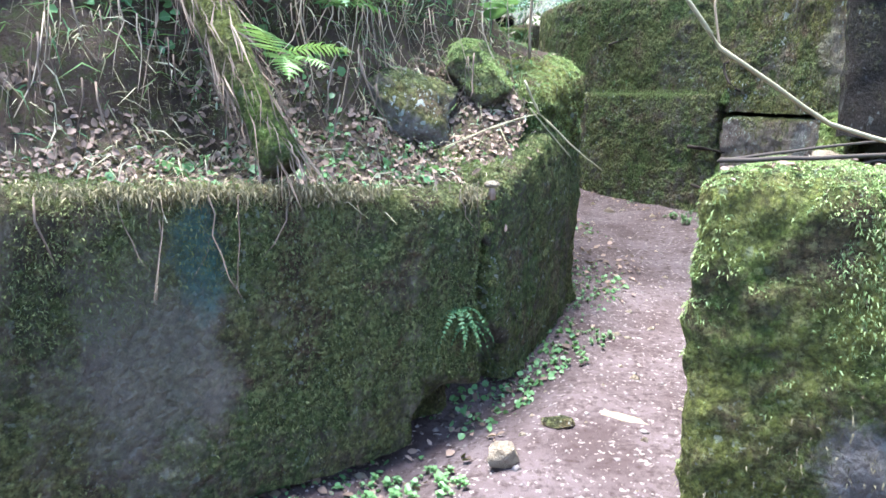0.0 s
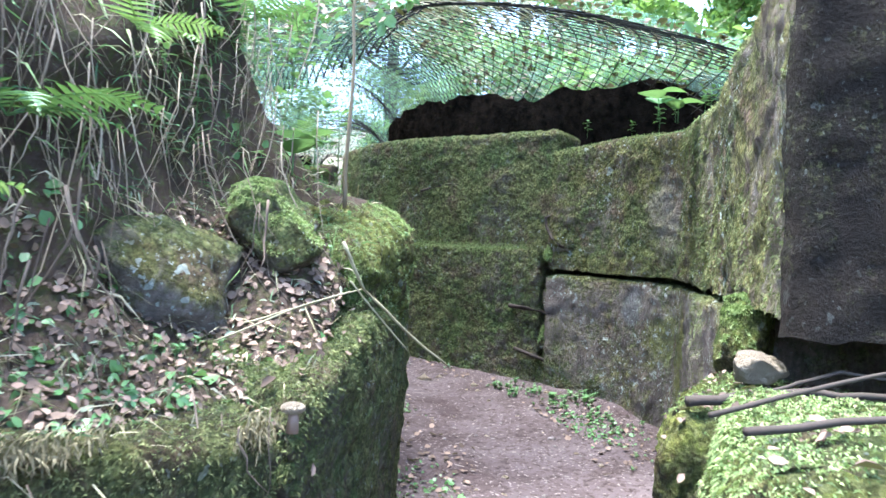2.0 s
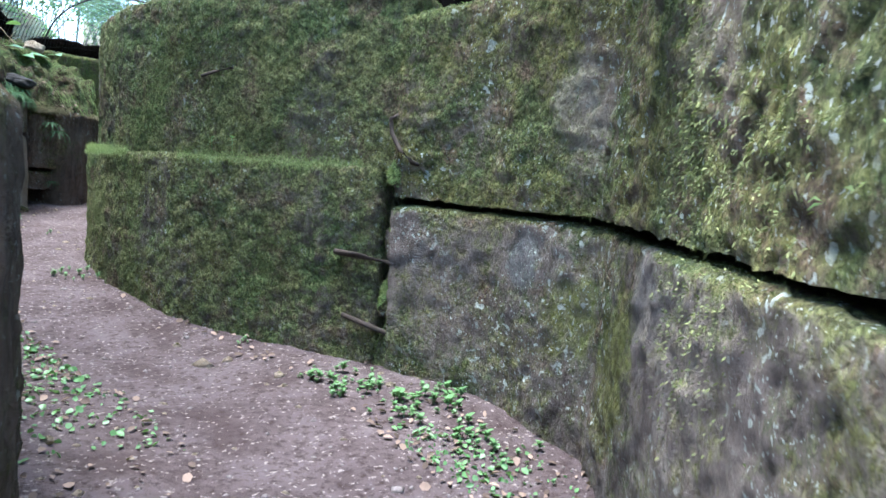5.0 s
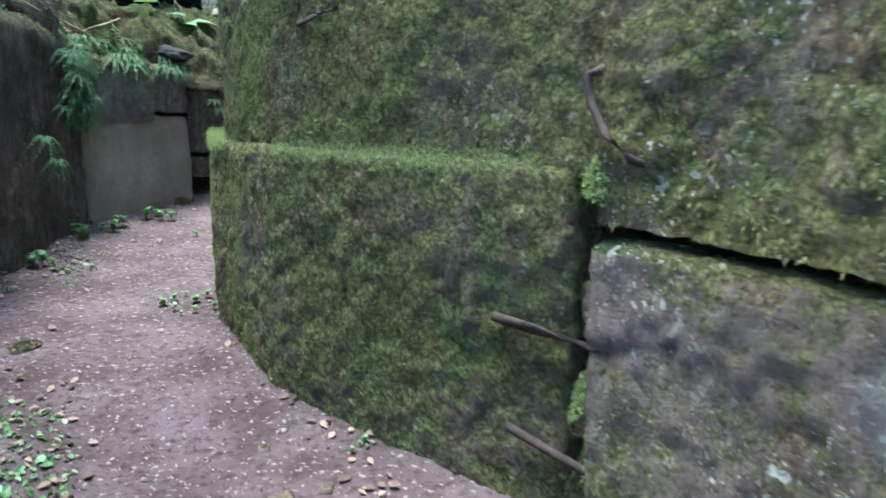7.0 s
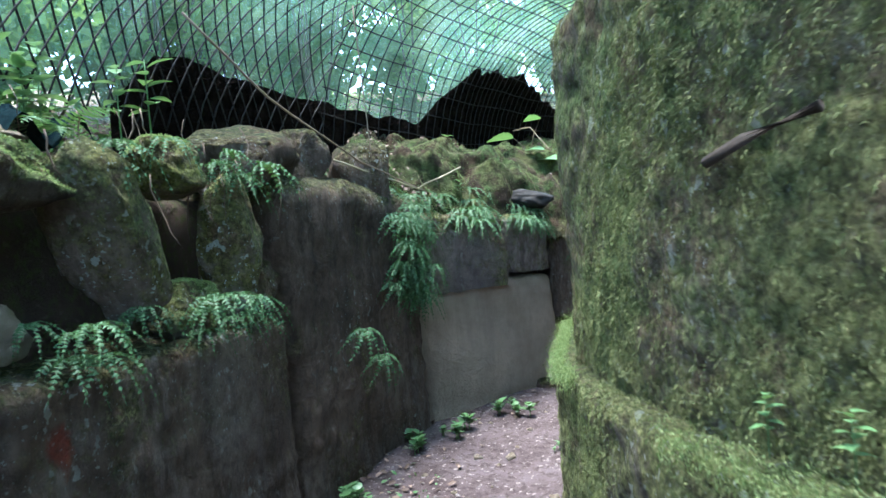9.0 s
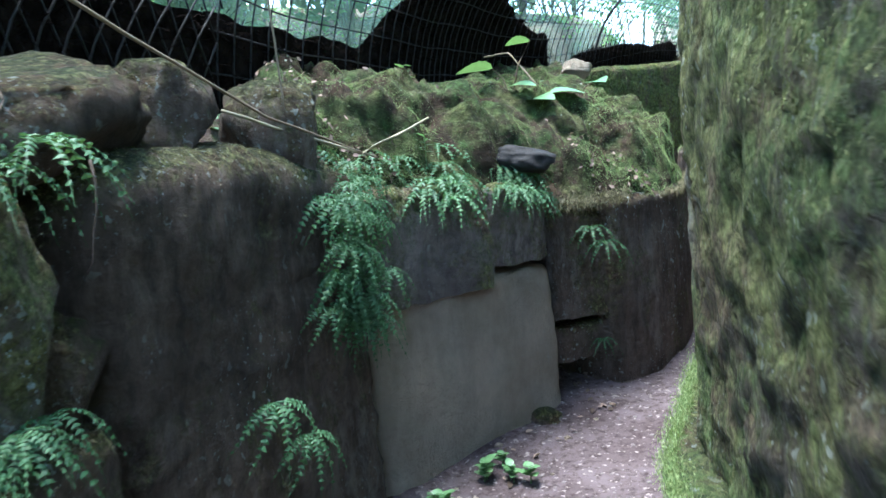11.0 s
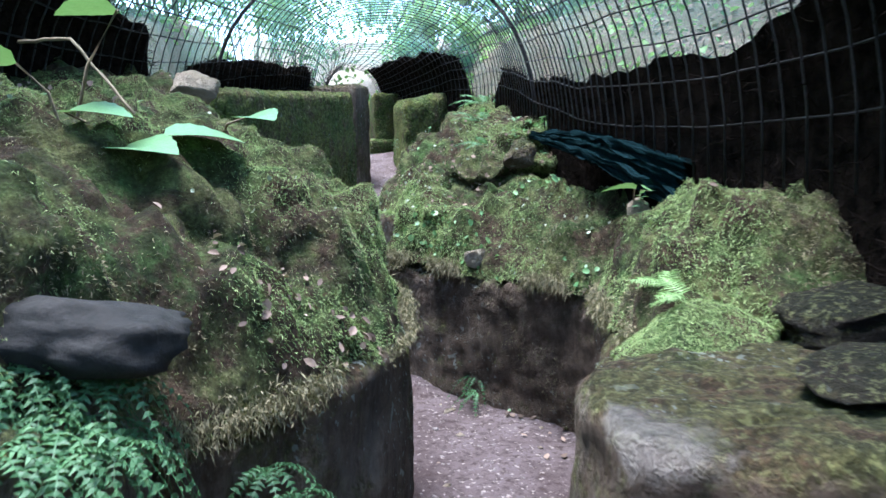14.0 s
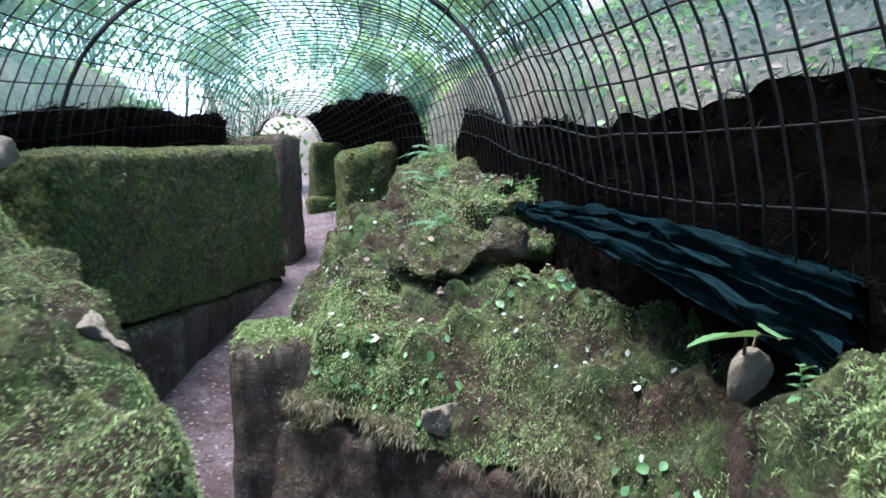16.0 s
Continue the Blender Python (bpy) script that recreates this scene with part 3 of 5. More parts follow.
hang_4 = block("stone_block", [(0.63, 11.49), (0.85, 11.76), (0.6, 11.95), (0.4, 11.7)], 0.95, 1.13, STONE_DARK, "small wedged stone under another one", step=0.04, seed=17, round_r=0.04)
block_g = block("stone_block", [(0.9, 11.70), (1.1, 11.92), (1.25, 12.25), (1.33, 12.7), (1.3, 13.1), (1.1, 13.6), (0.8, 14.3), (-0.4, 14.0), (-0.2, 12.2)], 0.4, 1.74, STONE_DARK, "tall smooth rounded block with a mossy top", step=0.035, seed=18, round_r=0.05, rough=0.008, crust=0.01)
block_r = block("stone_block", [(1.36, 11.2), (1.62, 11.04), (2.2, 10.85), (3.0, 10.6), (3.1, 11.6), (1.6, 11.72), (1.46, 11.6)], 0.4, 1.77, STONE_DARK, "upright block with a pale worn top and an iron bar", step=0.035, seed=19, round_r=0.07, wave=0.05, crust=0.01)
block_r2 = block("stone_block", [(1.56, 11.7), (2.1, 11.55), (2.7, 12.2), (2.6, 12.95), (2.15, 12.85), (2.0, 12.5)], 0.4, 1.66, STONE_DARK, "dark block between two mossy banks", step=0.035, seed=20, round_r=0.06, crust=0.01)
block_k = block("stone_block", [(2.36, 12.9), (2.25, 13.32), (1.94, 13.97), (1.5, 14.48), (1.55, 15.1), (2.4, 16.2), (3.4, 16.0), (3.4, 12.0)], 0.5, 1.62, STONE_DARK, "long earthy wall under a thick mossy bank", step=0.035, seed=21, heart=(2.8, 14.4), round_r=0.06, wave=0.05, crust=0.02)
block_low = block("stone_block", [(1.33, 14.5), (1.72, 14.44), (2.1, 15.1), (1.45, 15.2)], 0.6, 1.9, STONE_DARK, "low squared block with a moss-green top", step=0.05, seed=31)
far_low = block("stone_block", [(0.78, 15.0), (1.3, 16.1), (1.92, 17.5), (1.2, 18.0), (-0.3, 15.6)], 0.7, 1.88, STONE_DARK, "lower course with a scraped brown face", step=0.08, seed=22)
far_up = block("stone_block", [(0.74, 14.95), (1.28, 16.05), (1.92, 17.5), (1.2, 18.0), (-0.3, 15.6)], 1.9, 2.75, STONE_GREEN, "large green upper wall block", step=0.045, seed=23, tops=[2.66, 2.74, 2.86, 2.9, 2.7], round_r=0.05, crust=0.007)
far_2 = block("stone_block", [(2.0, 17.9), (2.2, 18.3), (1.9, 19.2), (1.3, 18.6)], 1.6, 3.0, STONE_DARK, "narrow dark block at a bend of the trench", step=0.08, seed=24)
far_3 = block("stone_block", [(2.56, 18.2), (3.0, 18.45), (3.75, 19.5), (3.9, 20.2), (2.7, 19.5)], 1.5, 2.9, STONE_GREEN, "rounded block with moss streaks and bare wood-brown face", step=0.045, seed=25, tops=[2.84, 2.95, 3.08, 3.1, 2.95], round_r=0.09, crust=0.01)
far_4 = block("stone_block", [(2.62, 20.4), (3.3, 20.7), (3.6, 22.0), (2.8, 22.0)], 1.8, 3.12, STONE_GREEN, "distant upper block at the end of the trench", step=0.08, seed=26)
far_5 = block("stone_block", [(2.55, 20.3), (3.3, 20.6), (3.6, 21.9), (2.7, 21.9)], 1.6, 2.5, STONE_GREEN, "distant lower block at the end of the trench", step=0.08, seed=27)

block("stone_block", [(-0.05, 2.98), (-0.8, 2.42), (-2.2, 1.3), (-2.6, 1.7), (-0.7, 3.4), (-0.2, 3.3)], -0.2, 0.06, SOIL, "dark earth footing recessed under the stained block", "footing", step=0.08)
# added backing that hides the bright ground and darkens the rubble gaps
block("stone_block", [(-0.40, 7.35), (-0.42, 9.25), (-1.4, 9.3), (-1.4, 7.3)], 1.2, 2.0, SOIL, "soil backing added to keep the gaps between the rubble stones dark", "earth", "structure", step=0.1, wave=0.06)
# loose stones on and under the walls
J = "mossy stone filling the upright wall joint"
boulder("boulder", (2.41, 6.64, 0.36), (0.06, 0.06, 0.22), (0, 0, 20), STONE, J, 41)
boulder("boulder", (2.40, 6.64, 0.70), (0.045, 0.045, 0.09), (0, 6, 50), STONE, J, 42)
boulder("boulder", (2.41, 6.62, 1.02), (0.05, 0.045, 0.06), (0, 0, 0), STONE_GREY, J, 43)
boulder("boulder", (2.40, 6.62, 1.36), (0.05, 0.05, 0.07), (0, 0, 70), STONE, J, 44)
boulder("boulder", (1.66, 3.24, 1.13), (0.10, 0.10, 0.12), (0, 10, 30), STONE_GREEN, "mossy rubble stone wedged under the overhang", 1)
boulder("boulder", (1.46, 2.93, 1.08), (0.10, 0.07, 0.045), (0, 8, 40), STONE_BARE, "pale broken stone on the mossy stack", 2)
boulder("boulder", (-0.32, 7.93, 2.02), (0.26, 0.30, 0.10), (3, -4, 6), STONE, "flat mossy slab lying across other stones", 3)
boulder("boulder", (-0.36, 8.06, 2.16), (0.14, 0.12, 0.045), (0, 5, 20), STONE_BARE, "flat pale stone on a mossy slab", 46)
boulder("boulder", (-0.20, 8.36, 1.80), (0.12, 0.14, 0.33), (28, 0, 8), STONE_SCOURED, "leaning grey slab with yellow moss", 4)
boulder("boulder", (-0.26, 7.95, 1.60), (0.10, 0.085, 0.085), (0, 0, 20), STONE_BARE, "rounded pale stone in a dark hollow", 5)
boulder("boulder", (-0.28, 8.70, 2.08), (0.20, 0.21, 0.10), (0, 0, 0), STONE_GREEN, "rounded mossy stone above a dark hollow", 6)
boulder("boulder", (-0.22, 8.70, 1.57), (0.13, 0.16, 0.10), (0, 0, 40), STONE, "small mossy stone under a dark hollow", 47)
boulder("boulder", (-0.19, 8.99, 1.79), (0.13, 0.14, 0.26), (8, 0, 0), STONE_SCOURED, "upright grey stone streaked with moss", 7)
boulder("boulder", (-0.25, 9.2, 1.62), (0.14, 0.12, 0.14), (0, 0, 10), STONE_DARK, "dark wedged stone beside the tall block", 48)
boulder("boulder", (-0.34, 9.35, 2.16), (0.26, 0.34, 0.16), (12, 0, -10), STONE_DARK, "dark leaning stone on top of the wall", 8)
boulder("boulder", (-0.34, 9.85, 2.2), (0.2, 0.18, 0.14), (0, 0, 0), STONE_DARK, "small dark stone with moss on the wall", 9)
boulder("boulder", (-0.2, 10.35, 2.12), (0.19, 0.2, 0.17), (0, 0, 30), STONE_DARK, "pointed stone covered in soft moss", 10)
boulder("boulder", (0.50, 11.36, 1.96), (0.19, 0.13, 0.055), (0, 12, 30), WIRE, "black wet stone set in the moss", 11)
boulder("boulder", (1.0, 13.5, 2.12), (0.07, 0.16, 0.06), (-14, 20, 20), STONE_BARE, "long bare stone lying on the moss", 12)
boulder("boulder", (0.58, 14.5, 2.62), (0.14, 0.10, 0.08), (0, 10, 20), STONE_BARE, "pale shiny stone near the black mat", 13)
boulder("boulder", (2.05, 11.28, 1.785), (0.22, 0.17, 0.045), (0, 0, 30), STONE_BLACK_SHADED, "flat black stone on the block", 14)
boulder("boulder", (2.28, 11.62, 1.82), (0.2, 0.2, 0.07), (0, -8, 20), STONE_BLACK_SHADED, "flat grey stone lying in the moss", 15)
boulder("boulder", (2.38, 12.95, 2.0), (0.05, 0.04, 0.06), (20, 10, 30), STONE_BARE, "small pale stone chip on the moss", 16)
boulder("boulder", (2.30, 14.1, 2.24), (0.08, 0.07, 0.08), (0, 10, 0), STONE_DARK, "dark stone at the foot of the netting", 17)
boulder("boulder", (1.98, 13.9, 1.7), (0.07, 0.06, 0.05), (0, 10, 50), STONE_BARE, "broken grey stone at the bank edge", 18)
boulder("boulder", (0.23, 2.45, 0.11), (0.055, 0.04, 0.045), (0, 20, 40), STONE_BARE, "small white stone lying on the path", 19)
boulder("boulder", (0.47, 2.76, 0.10), (0.07, 0.05, 0.02), (0, 0, 30), STONE_DARK, "flat dark stone bedded in the path", 20)
boulder("boulder", (0.34, 8.2, 0.46), (0.09, 0.06, 0.035), (0, 0, 60), STONE_DARK, "flat dark stone bedded in the path", 21)
boulder("boulder", (0.56, 11.3, 0.75), (0.08, 0.07, 0.05), (10, 10, 20), STONE_DARK, "brown stone at the foot of the slab", 22)
boulder("boulder", (-0.16, 3.40, 1.26), (0.24, 0.17, 0.15), (0, 15, 20), STONE_GREY, "grey stone with moss in the bank", 23)
boulder("boulder", (0.16, 3.62, 1.40), (0.2, 0.16, 0.13), (0, 5, 70), STONE, "mossy stone in the earth bank", 24)
plank = bmesh.new()
bmesh.ops.create_cube(plank, size=1.0, matrix=pose(0.74, 2.8, 0.095, 0, 4, -28) @ Matrix.Diagonal((0.22, 0.05, 0.02, 1)))
bmesh.ops.bevel(plank, geom=plank.edges[:], offset=0.006, segments=2, affect='EDGES')
thing("plank", plank, TWIG, "short weathered wooden board trodden into the path", "board")


# ---- earth banks behind the walls ----
def bank(front, profile, material, label, left=True, seed=0.0, bump=0.06, step=0.08, fine=0.02, cushions=0.0):
    """A bank of earth that starts on the line front and follows profile (distance inland, height above the line)."""
    line = []
    for a, b in zip(front, front[1:]):
        a, b = Vector(a), Vector(b)
        m = max(1, round((b - a).length / step))
        line += [a.lerp(b, j / m) for j in range(m)]
    line.append(Vector(front[-1]))
    prof = []
    for (o, h), (o2, h2) in zip(profile, profile[1:]):
        m = max(1, round(math.hypot(o2 - o, h2 - h) / step))
        prof += [(o + (o2 - o) * j / m, h + (h2 - h) * j / m) for j in range(m)]
    prof.append(profile[-1])
    normals = []
    for i, p in enumerate(line):
        d = line[min(i + 4, len(line) - 1)] - line[max(i - 4, 0)]
        d.z = 0
        d.normalize()
        normals.append(Vector((-d.y, d.x, 0)) if left else Vector((d.y, -d.x, 0)))
    bm = bmesh.new()
    rows = []
    for i, (p, n) in enumerate(zip(line, normals)):
        row = []
        low = min(1.0, (i + 0.2) / 8, (len(line) - 1 - i + 0.2) / 8) if step > 0.04 else min(1.0, (i + 0.2) / 14, (len(line) - 1 - i + 0.2) / 14)
        for o, h in prof:
            h *= low
            q = p + n * o + Vector((0, 0, h))
            s = q + Vector((seed, 0, 0))
            k = min(1.0, o / 0.15)
            q += (n * fbm(s, 2.2) + Vector((0, 0, fbm(s + Vector((0, 7, 0)), 2.6)))) * bump * k
            if cushions:
                big, little = noise.voronoi(s * 5.5)[0][0], noise.voronoi(s * 15)[0][0]
                q += (Vector((0, 0, 0.8)) - n * 0.6) * k * cushions * (1.1 - 1.5 * big + 0.45 * (0.7 - little))
            q += Vector((fbm(s, 9), fbm(s * 1.1, 9), fbm(s * 1.2, 9))) * fine + Vector((0, 0, abs(fbm(s, 6, 3)))) * fine * 2.4 * k
            row.append(bm.verts.new(q))
        rows.append(row)
    for a, b in zip(rows, rows[1:]):
        for i in range(len(a) - 1):
            f = (a[i], b[i], b[i + 1], a[i + 1])
            bm.faces.new(f[::-1] if left else f)
    bm.normal_update()
    if sum(f.normal.z for f in bm.faces) < 0:
        bmesh.ops.reverse_faces(bm, faces=bm.faces[:])
    return thing("earth_bank", bm, material, label, "earth bank", "structure")


bank_a = bank([(-2.4, 1.1, 1.05), (-0.75, 2.24, 1.02), (0.05, 2.86, 0.95), (0.22, 3.1, 0.98), (0.4, 3.6, 1.3), (0.62, 4.1, 1.5), (0.6, 4.7, 1.5), (0.65, 5.5, 1.45), (0.3, 6.6, 1.45), (-0.1, 7.6, 1.45)],
              [(0.0, -0.05), (0.12, 0.02), (0.35, 0.08), (0.5, 0.3), (0.62, 0.6), (0.6, 0.95), (0.75, 1.2), (1.3, 1.35), (2.6, 1.3)], SOIL, "steep dark soil bank with roots, ferns and leaf litter", True, 1, 0.1)
bank_d = bank([(-0.62, 7.6, 1.5), (-0.62, 8.4, 1.5), (-0.60, 9.0, 1.55), (-0.28, 9.55, 1.98), (-0.08, 10.45, 1.95), (0.1, 10.75, 1.88), (0.45, 11.2, 1.84), (0.66, 11.5, 1.76)],
              [(0.0, -0.1), (0.1, 0.05), (0.4, 0.25), (0.8, 0.32), (1.3, 0.3), (2.4, 0.4)], SOIL, "dark soil bank over the stones of the wall", True, 2, 0.08)
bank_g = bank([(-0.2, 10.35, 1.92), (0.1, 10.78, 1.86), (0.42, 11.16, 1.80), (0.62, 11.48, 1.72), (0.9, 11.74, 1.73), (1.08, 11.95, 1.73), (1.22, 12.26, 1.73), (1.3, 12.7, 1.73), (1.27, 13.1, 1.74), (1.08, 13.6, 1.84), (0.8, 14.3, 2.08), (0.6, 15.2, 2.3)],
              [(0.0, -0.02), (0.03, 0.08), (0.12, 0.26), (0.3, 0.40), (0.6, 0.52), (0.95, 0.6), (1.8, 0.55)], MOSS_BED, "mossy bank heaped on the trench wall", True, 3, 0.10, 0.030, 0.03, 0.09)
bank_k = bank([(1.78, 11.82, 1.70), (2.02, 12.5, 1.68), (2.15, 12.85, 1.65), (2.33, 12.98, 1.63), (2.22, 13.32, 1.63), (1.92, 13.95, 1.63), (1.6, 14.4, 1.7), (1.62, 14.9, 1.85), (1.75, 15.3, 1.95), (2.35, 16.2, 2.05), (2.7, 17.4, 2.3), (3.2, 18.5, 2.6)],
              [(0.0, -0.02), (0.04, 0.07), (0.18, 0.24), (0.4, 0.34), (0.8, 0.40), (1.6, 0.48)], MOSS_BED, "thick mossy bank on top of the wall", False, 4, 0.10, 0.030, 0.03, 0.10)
bank_w = bank([(1.8, 2.55, 2.21), (2.48, 4.2, 2.03), (2.92, 5.4, 2.07), (2.82, 6.1, 2.07), (2.6, 6.75, 2.06), (2.15, 7.5, 2.19), (1.75, 8.0, 2.19), (1.55, 8.6, 2.19), (1.48, 9.4, 2.19), (1.55, 9.95, 2.19)],
              [(0.0, -0.03), (0.1, 0.02), (0.5, 0.1), (1.0, 0.12), (1.8, 0.3)], MOSS_BED, "mossy earth on top of the high wall", False, 5, 0.05)


cushion = boulder("moss_cushion", (1.92, 11.80, 1.74), (0.20, 0.18, 0.10), (0, 0, 20), MOSS_BED, "bright green cushion of moss hanging over a block", 51, "moss")
# ---- wire tunnel over the trench ----
AXIS = [  # x, y, half width, foot height, crown height
    (2.1, 4.75, 1.45, 2.26, 2.60), (1.65, 6.8, 1.4, 2.36, 3.2), (1.0, 8.3, 1.45, 2.38, 3.35), (0.72, 9.6, 1.45, 2.34, 3.5), (0.74, 11.0, 1.42, 2.22, 3.52),
    (1.1, 12.4, 1.40, 2.12, 3.5), (1.3, 13.8, 1.24, 2.15, 3.5), (1.72, 15.4, 1.10, 2.45, 3.55), (2.2, 17.2, 0.95, 2.75, 3.65), (2.45, 19.2, 0.66, 2.85, 3.62), (2.5, 21.5, 0.42, 2.85, 3.55)]


def axis_at(u):
    """Centre, half width, foot and crown at u along the axis (0 to 1), smoothly."""
    s = u * (len(AXIS) - 1)
    i = min(int(s), len(AXIS) - 2)
    f = s - i
    p0, p1, p2, p3 = (np.array(AXIS[min(max(j, 0), len(AXIS) - 1)]) for j in (i - 1, i, i + 1, i + 2))
    return 0.5 * (2 * p1 + (p2 - p0) * f + (2 * p0 - 5 * p1 + 4 * p2 - p3) * f * f + (3 * p1 - p0 - 3 * p2 + p3) * f ** 3)


def ring_point(u, a, grow=0.0):
    """A point of the tunnel's skin: a runs from 0 (right foot) to pi (left foot)."""
    x, y, h, foot, crown = axis_at(u)
    d = axis_at(min(u + 0.01, 1))[:2] - axis_at(max(u - 0.01, 0))[:2]
    d /= np.linalg.norm(d)
    k = math.cos(a)
    off = (h + grow) * math.copysign(abs(k) ** 0.8, k)
    z = foot + (crown - foot + grow) * abs(math.sin(a)) ** 0.85
    sag = 0.03 * fbm((x * 0.8, y * 0.8, a), 1.3)
    return Vector((x + d[1] * off, y - d[0] * off, z + sag))


tunnel = tagged(new("wire_tunnel"), "arched dark wire mesh with green netting over the trench", "wire tunnel")
tunnel.location = (1, 6, 2.2)


def tunnel_part(name, bm, material, label="", smooth=True):
    bmesh.ops.translate(bm, verts=bm.verts, vec=-tunnel.location)
    return part(name, bm, material, tunnel, label, smooth)


grid_bm = bmesh.new()
for i in range(57, 150):
    tube(grid_bm, [ring_point(i / 149, math.pi * j / 22) for j in range(23)], 0.0042, 4)
for j in range(1, 26):
    a = math.pi * j / 26
    tube(grid_bm, [ring_point(0.38 + 0.62 * i / 64, a, 0.008) for i in range(65)], 0.0045, 4)
for way in (1, -1):  # slanting wires that cross in diamonds
    for i in range(-24, 56):
        pts = []
        for j in range(31):
            u = i / 140 + (0.165 * j / 30 if way > 0 else 0.165 * (1 - j / 30))
            if 0.0 <= u <= 0.385:
                pts.append(ring_point(u, math.pi * j / 30, 0.004 * way))
        if len(pts) > 2:
            tube(grid_bm, pts, 0.0042, 4)
tunnel_part("wire_mesh", grid_bm, WIRE, "dark welded wire mesh")
for u in (0.70,):
    rib_bm = bmesh.new()
    tube(rib_bm, [ring_point(u, math.pi * j / 26, 0.015) for j in range(27)], 0.013, 6)
    tunnel_part("rib", rib_bm, WIRE)
net_k = Nodes("fine_green_net")
net_col = net_k.mix(net_k.ramp(net_k.noise(3, 6), 0.4, 0.65), c(0.10, 0.22, 0.18), c(0.24, 0.40, 0.34))
net_t = net_k.put("ShaderNodeBsdfTranslucent", Color=net_col)
net_d = net_k.put("ShaderNodeBsdfDiffuse", Color=net_col)
net_m = net_k.put("ShaderNodeMixShader", Fac=0.6)
net_k.tree.links.new(net_d.outputs[0], net_m.inputs[1])
net_k.tree.links.new(net_t.outputs[0], net_m.inputs[2])
net_c = net_k.put("ShaderNodeBsdfTransparent")
thread = net_k.math('MULTIPLY', net_k.ramp(net_k.noise(1.3, 4), 0.35, 0.65), 0.35)
net_x = net_k.put("ShaderNodeMixShader", Fac=net_k.math('ADD', thread, 0.08))
net_k.tree.links.new(net_c.outputs[0], net_x.inputs[1])
net_k.tree.links.new(net_m.outputs[0], net_x.inputs[2])
net_k.tree.links.new(net_x.outputs[0], net_k.tree.nodes["Material Output"].inputs[0])
FINE_NET = net_k.mat
net_bm = bmesh.new()
rows = [[net_bm.verts.new(ring_point(i / 90, math.pi * j / 24, 0.07)) for j in range(25)] for i in range(91)]
for ra, rb in zip(rows, rows[1:]):
    for j in range(24):
        net_bm.faces.new((ra[j], rb[j], rb[j + 1], ra[j + 1]))
netting = tunnel_part("netting", net_bm, FINE_NET, "thin see-through green netting")


# black felt mats along both feet of the tunnel
def felt(u0, u1, right, low, rise, seed):
    """A mat that hangs below the tunnel's foot and follows its skin upwards; rise gives pairs of place and angle."""
    bm = bmesh.new()
    rows, n = [], 170
    us, angles = zip(*rise)
    for i in range(n + 1):
        u = u0 + (u1 - u0) * i / n
        foot = ring_point(u, 0.0 if right else math.pi, 0.03)
        top = float(np.interp(u, us, angles)) * min(1.0, 0.1 + i / 10, 0.1 + (n - i) / 10)
        top *= 1 + 0.14 * fbm((u * 22, seed, 0), 1.0, 3) + 0.06 * fbm((u * 90, seed, 3), 1.0, 2)
        row = [bm.verts.new((foot.x, foot.y, foot.z - low * (4 - j) / 4)) for j in range(4)]
        for j in range(12):
            a = max(0.02, top) * j / 11
            p = ring_point(u, a if right else math.pi - a, 0.03 + 0.012 * fbm((u * 40, a * 6, seed), 1.0, 2))
            row.append(bm.verts.new(p))
        rows.append(row)
    for a, b in zip(rows, rows[1:]):
        for j in range(len(a) - 1):
            bm.faces.new((a[j], b[j], b[j + 1], a[j + 1]))
    ob = thing("felt_mat", bm, MAT, "black ragged felt mat hung along the wire tunnel", "mat")
    p, nn = samples(ob, 26000)
    v, f = shoots(p, nn, 0.075, 0.0018, 1.6, 0.0)
    stuff("felt_fibre", v, f, MAT, "loose black fibres and rootlets on the mat", "fibre")
    return ob


mat_l = felt(0.27, 0.655, False, 0.75, [(0.27, 0.22), (0.36, 0.27), (0.445, 0.33), (0.49, 0.70), (0.55, 0.74), (0.63, 0.5), (0.655, 0.35)], 1.0)
mat_l2 = felt(0.66, 0.87, False, 0.5, [(0.66, 0.36), (0.87, 0.32)], 5.0)
mat_r = felt(0.41, 0.80, True, 0.6, [(0.41, 0.8), (0.46, 0.6), (0.50, 0.33), (0.56, 0.30), (0.66, 0.24), (0.80, 0.26)], 9.0)
mat_e = felt(0.84, 1.0, True, 0.7, [(0.84, 0.5), (1.0, 1.3)], 13.0)
back_bm = bmesh.new()
back_line = [(1.9, 10.5), (1.62, 9.4), (1.68, 8.6), (2.0, 7.85), (2.6, 7.15), (3.1, 6.4), (3.5, 5.6)]
rows = []
for i in range(121):
    s = i / 120 * (len(back_line) - 1)
    k = min(int(s), len(back_line) - 2)
    q = Vector((*back_line[k], 0)).lerp(Vector((*back_line[k + 1], 0)), s - k)
    top = 2.72 + 0.12 * fbm((s * 1.5, 3, 0), 1.0, 3) + 0.03 * fbm((s * 8, 3, 1), 1.0, 2)
    rows.append([back_bm.verts.new((q.x + 0.04 * fbm((s * 3, j / 4, 0), 1.0), q.y + 0.04 * fbm((s * 3, j / 4, 5), 1.0), 2.1 + (top - 2.1) * j / 8)) for j in range(9)])
for ra, rb in zip(rows, rows[1:]):
    for j in range(8):
        back_bm.faces.new((ra[j], rb[j], rb[j + 1], ra[j + 1]))
mat_w = thing("felt_mat", back_bm, MAT, "black ragged felt mat standing on top of the high wall", "mat")
p, n = samples(mat_w, 9000)
v, f = shoots(p, n, 0.035, 0.002, 1.6, 0.2)
stuff("felt_fibre", v, f, MAT, "loose black fibres and rootlets on the mat", "fibre")

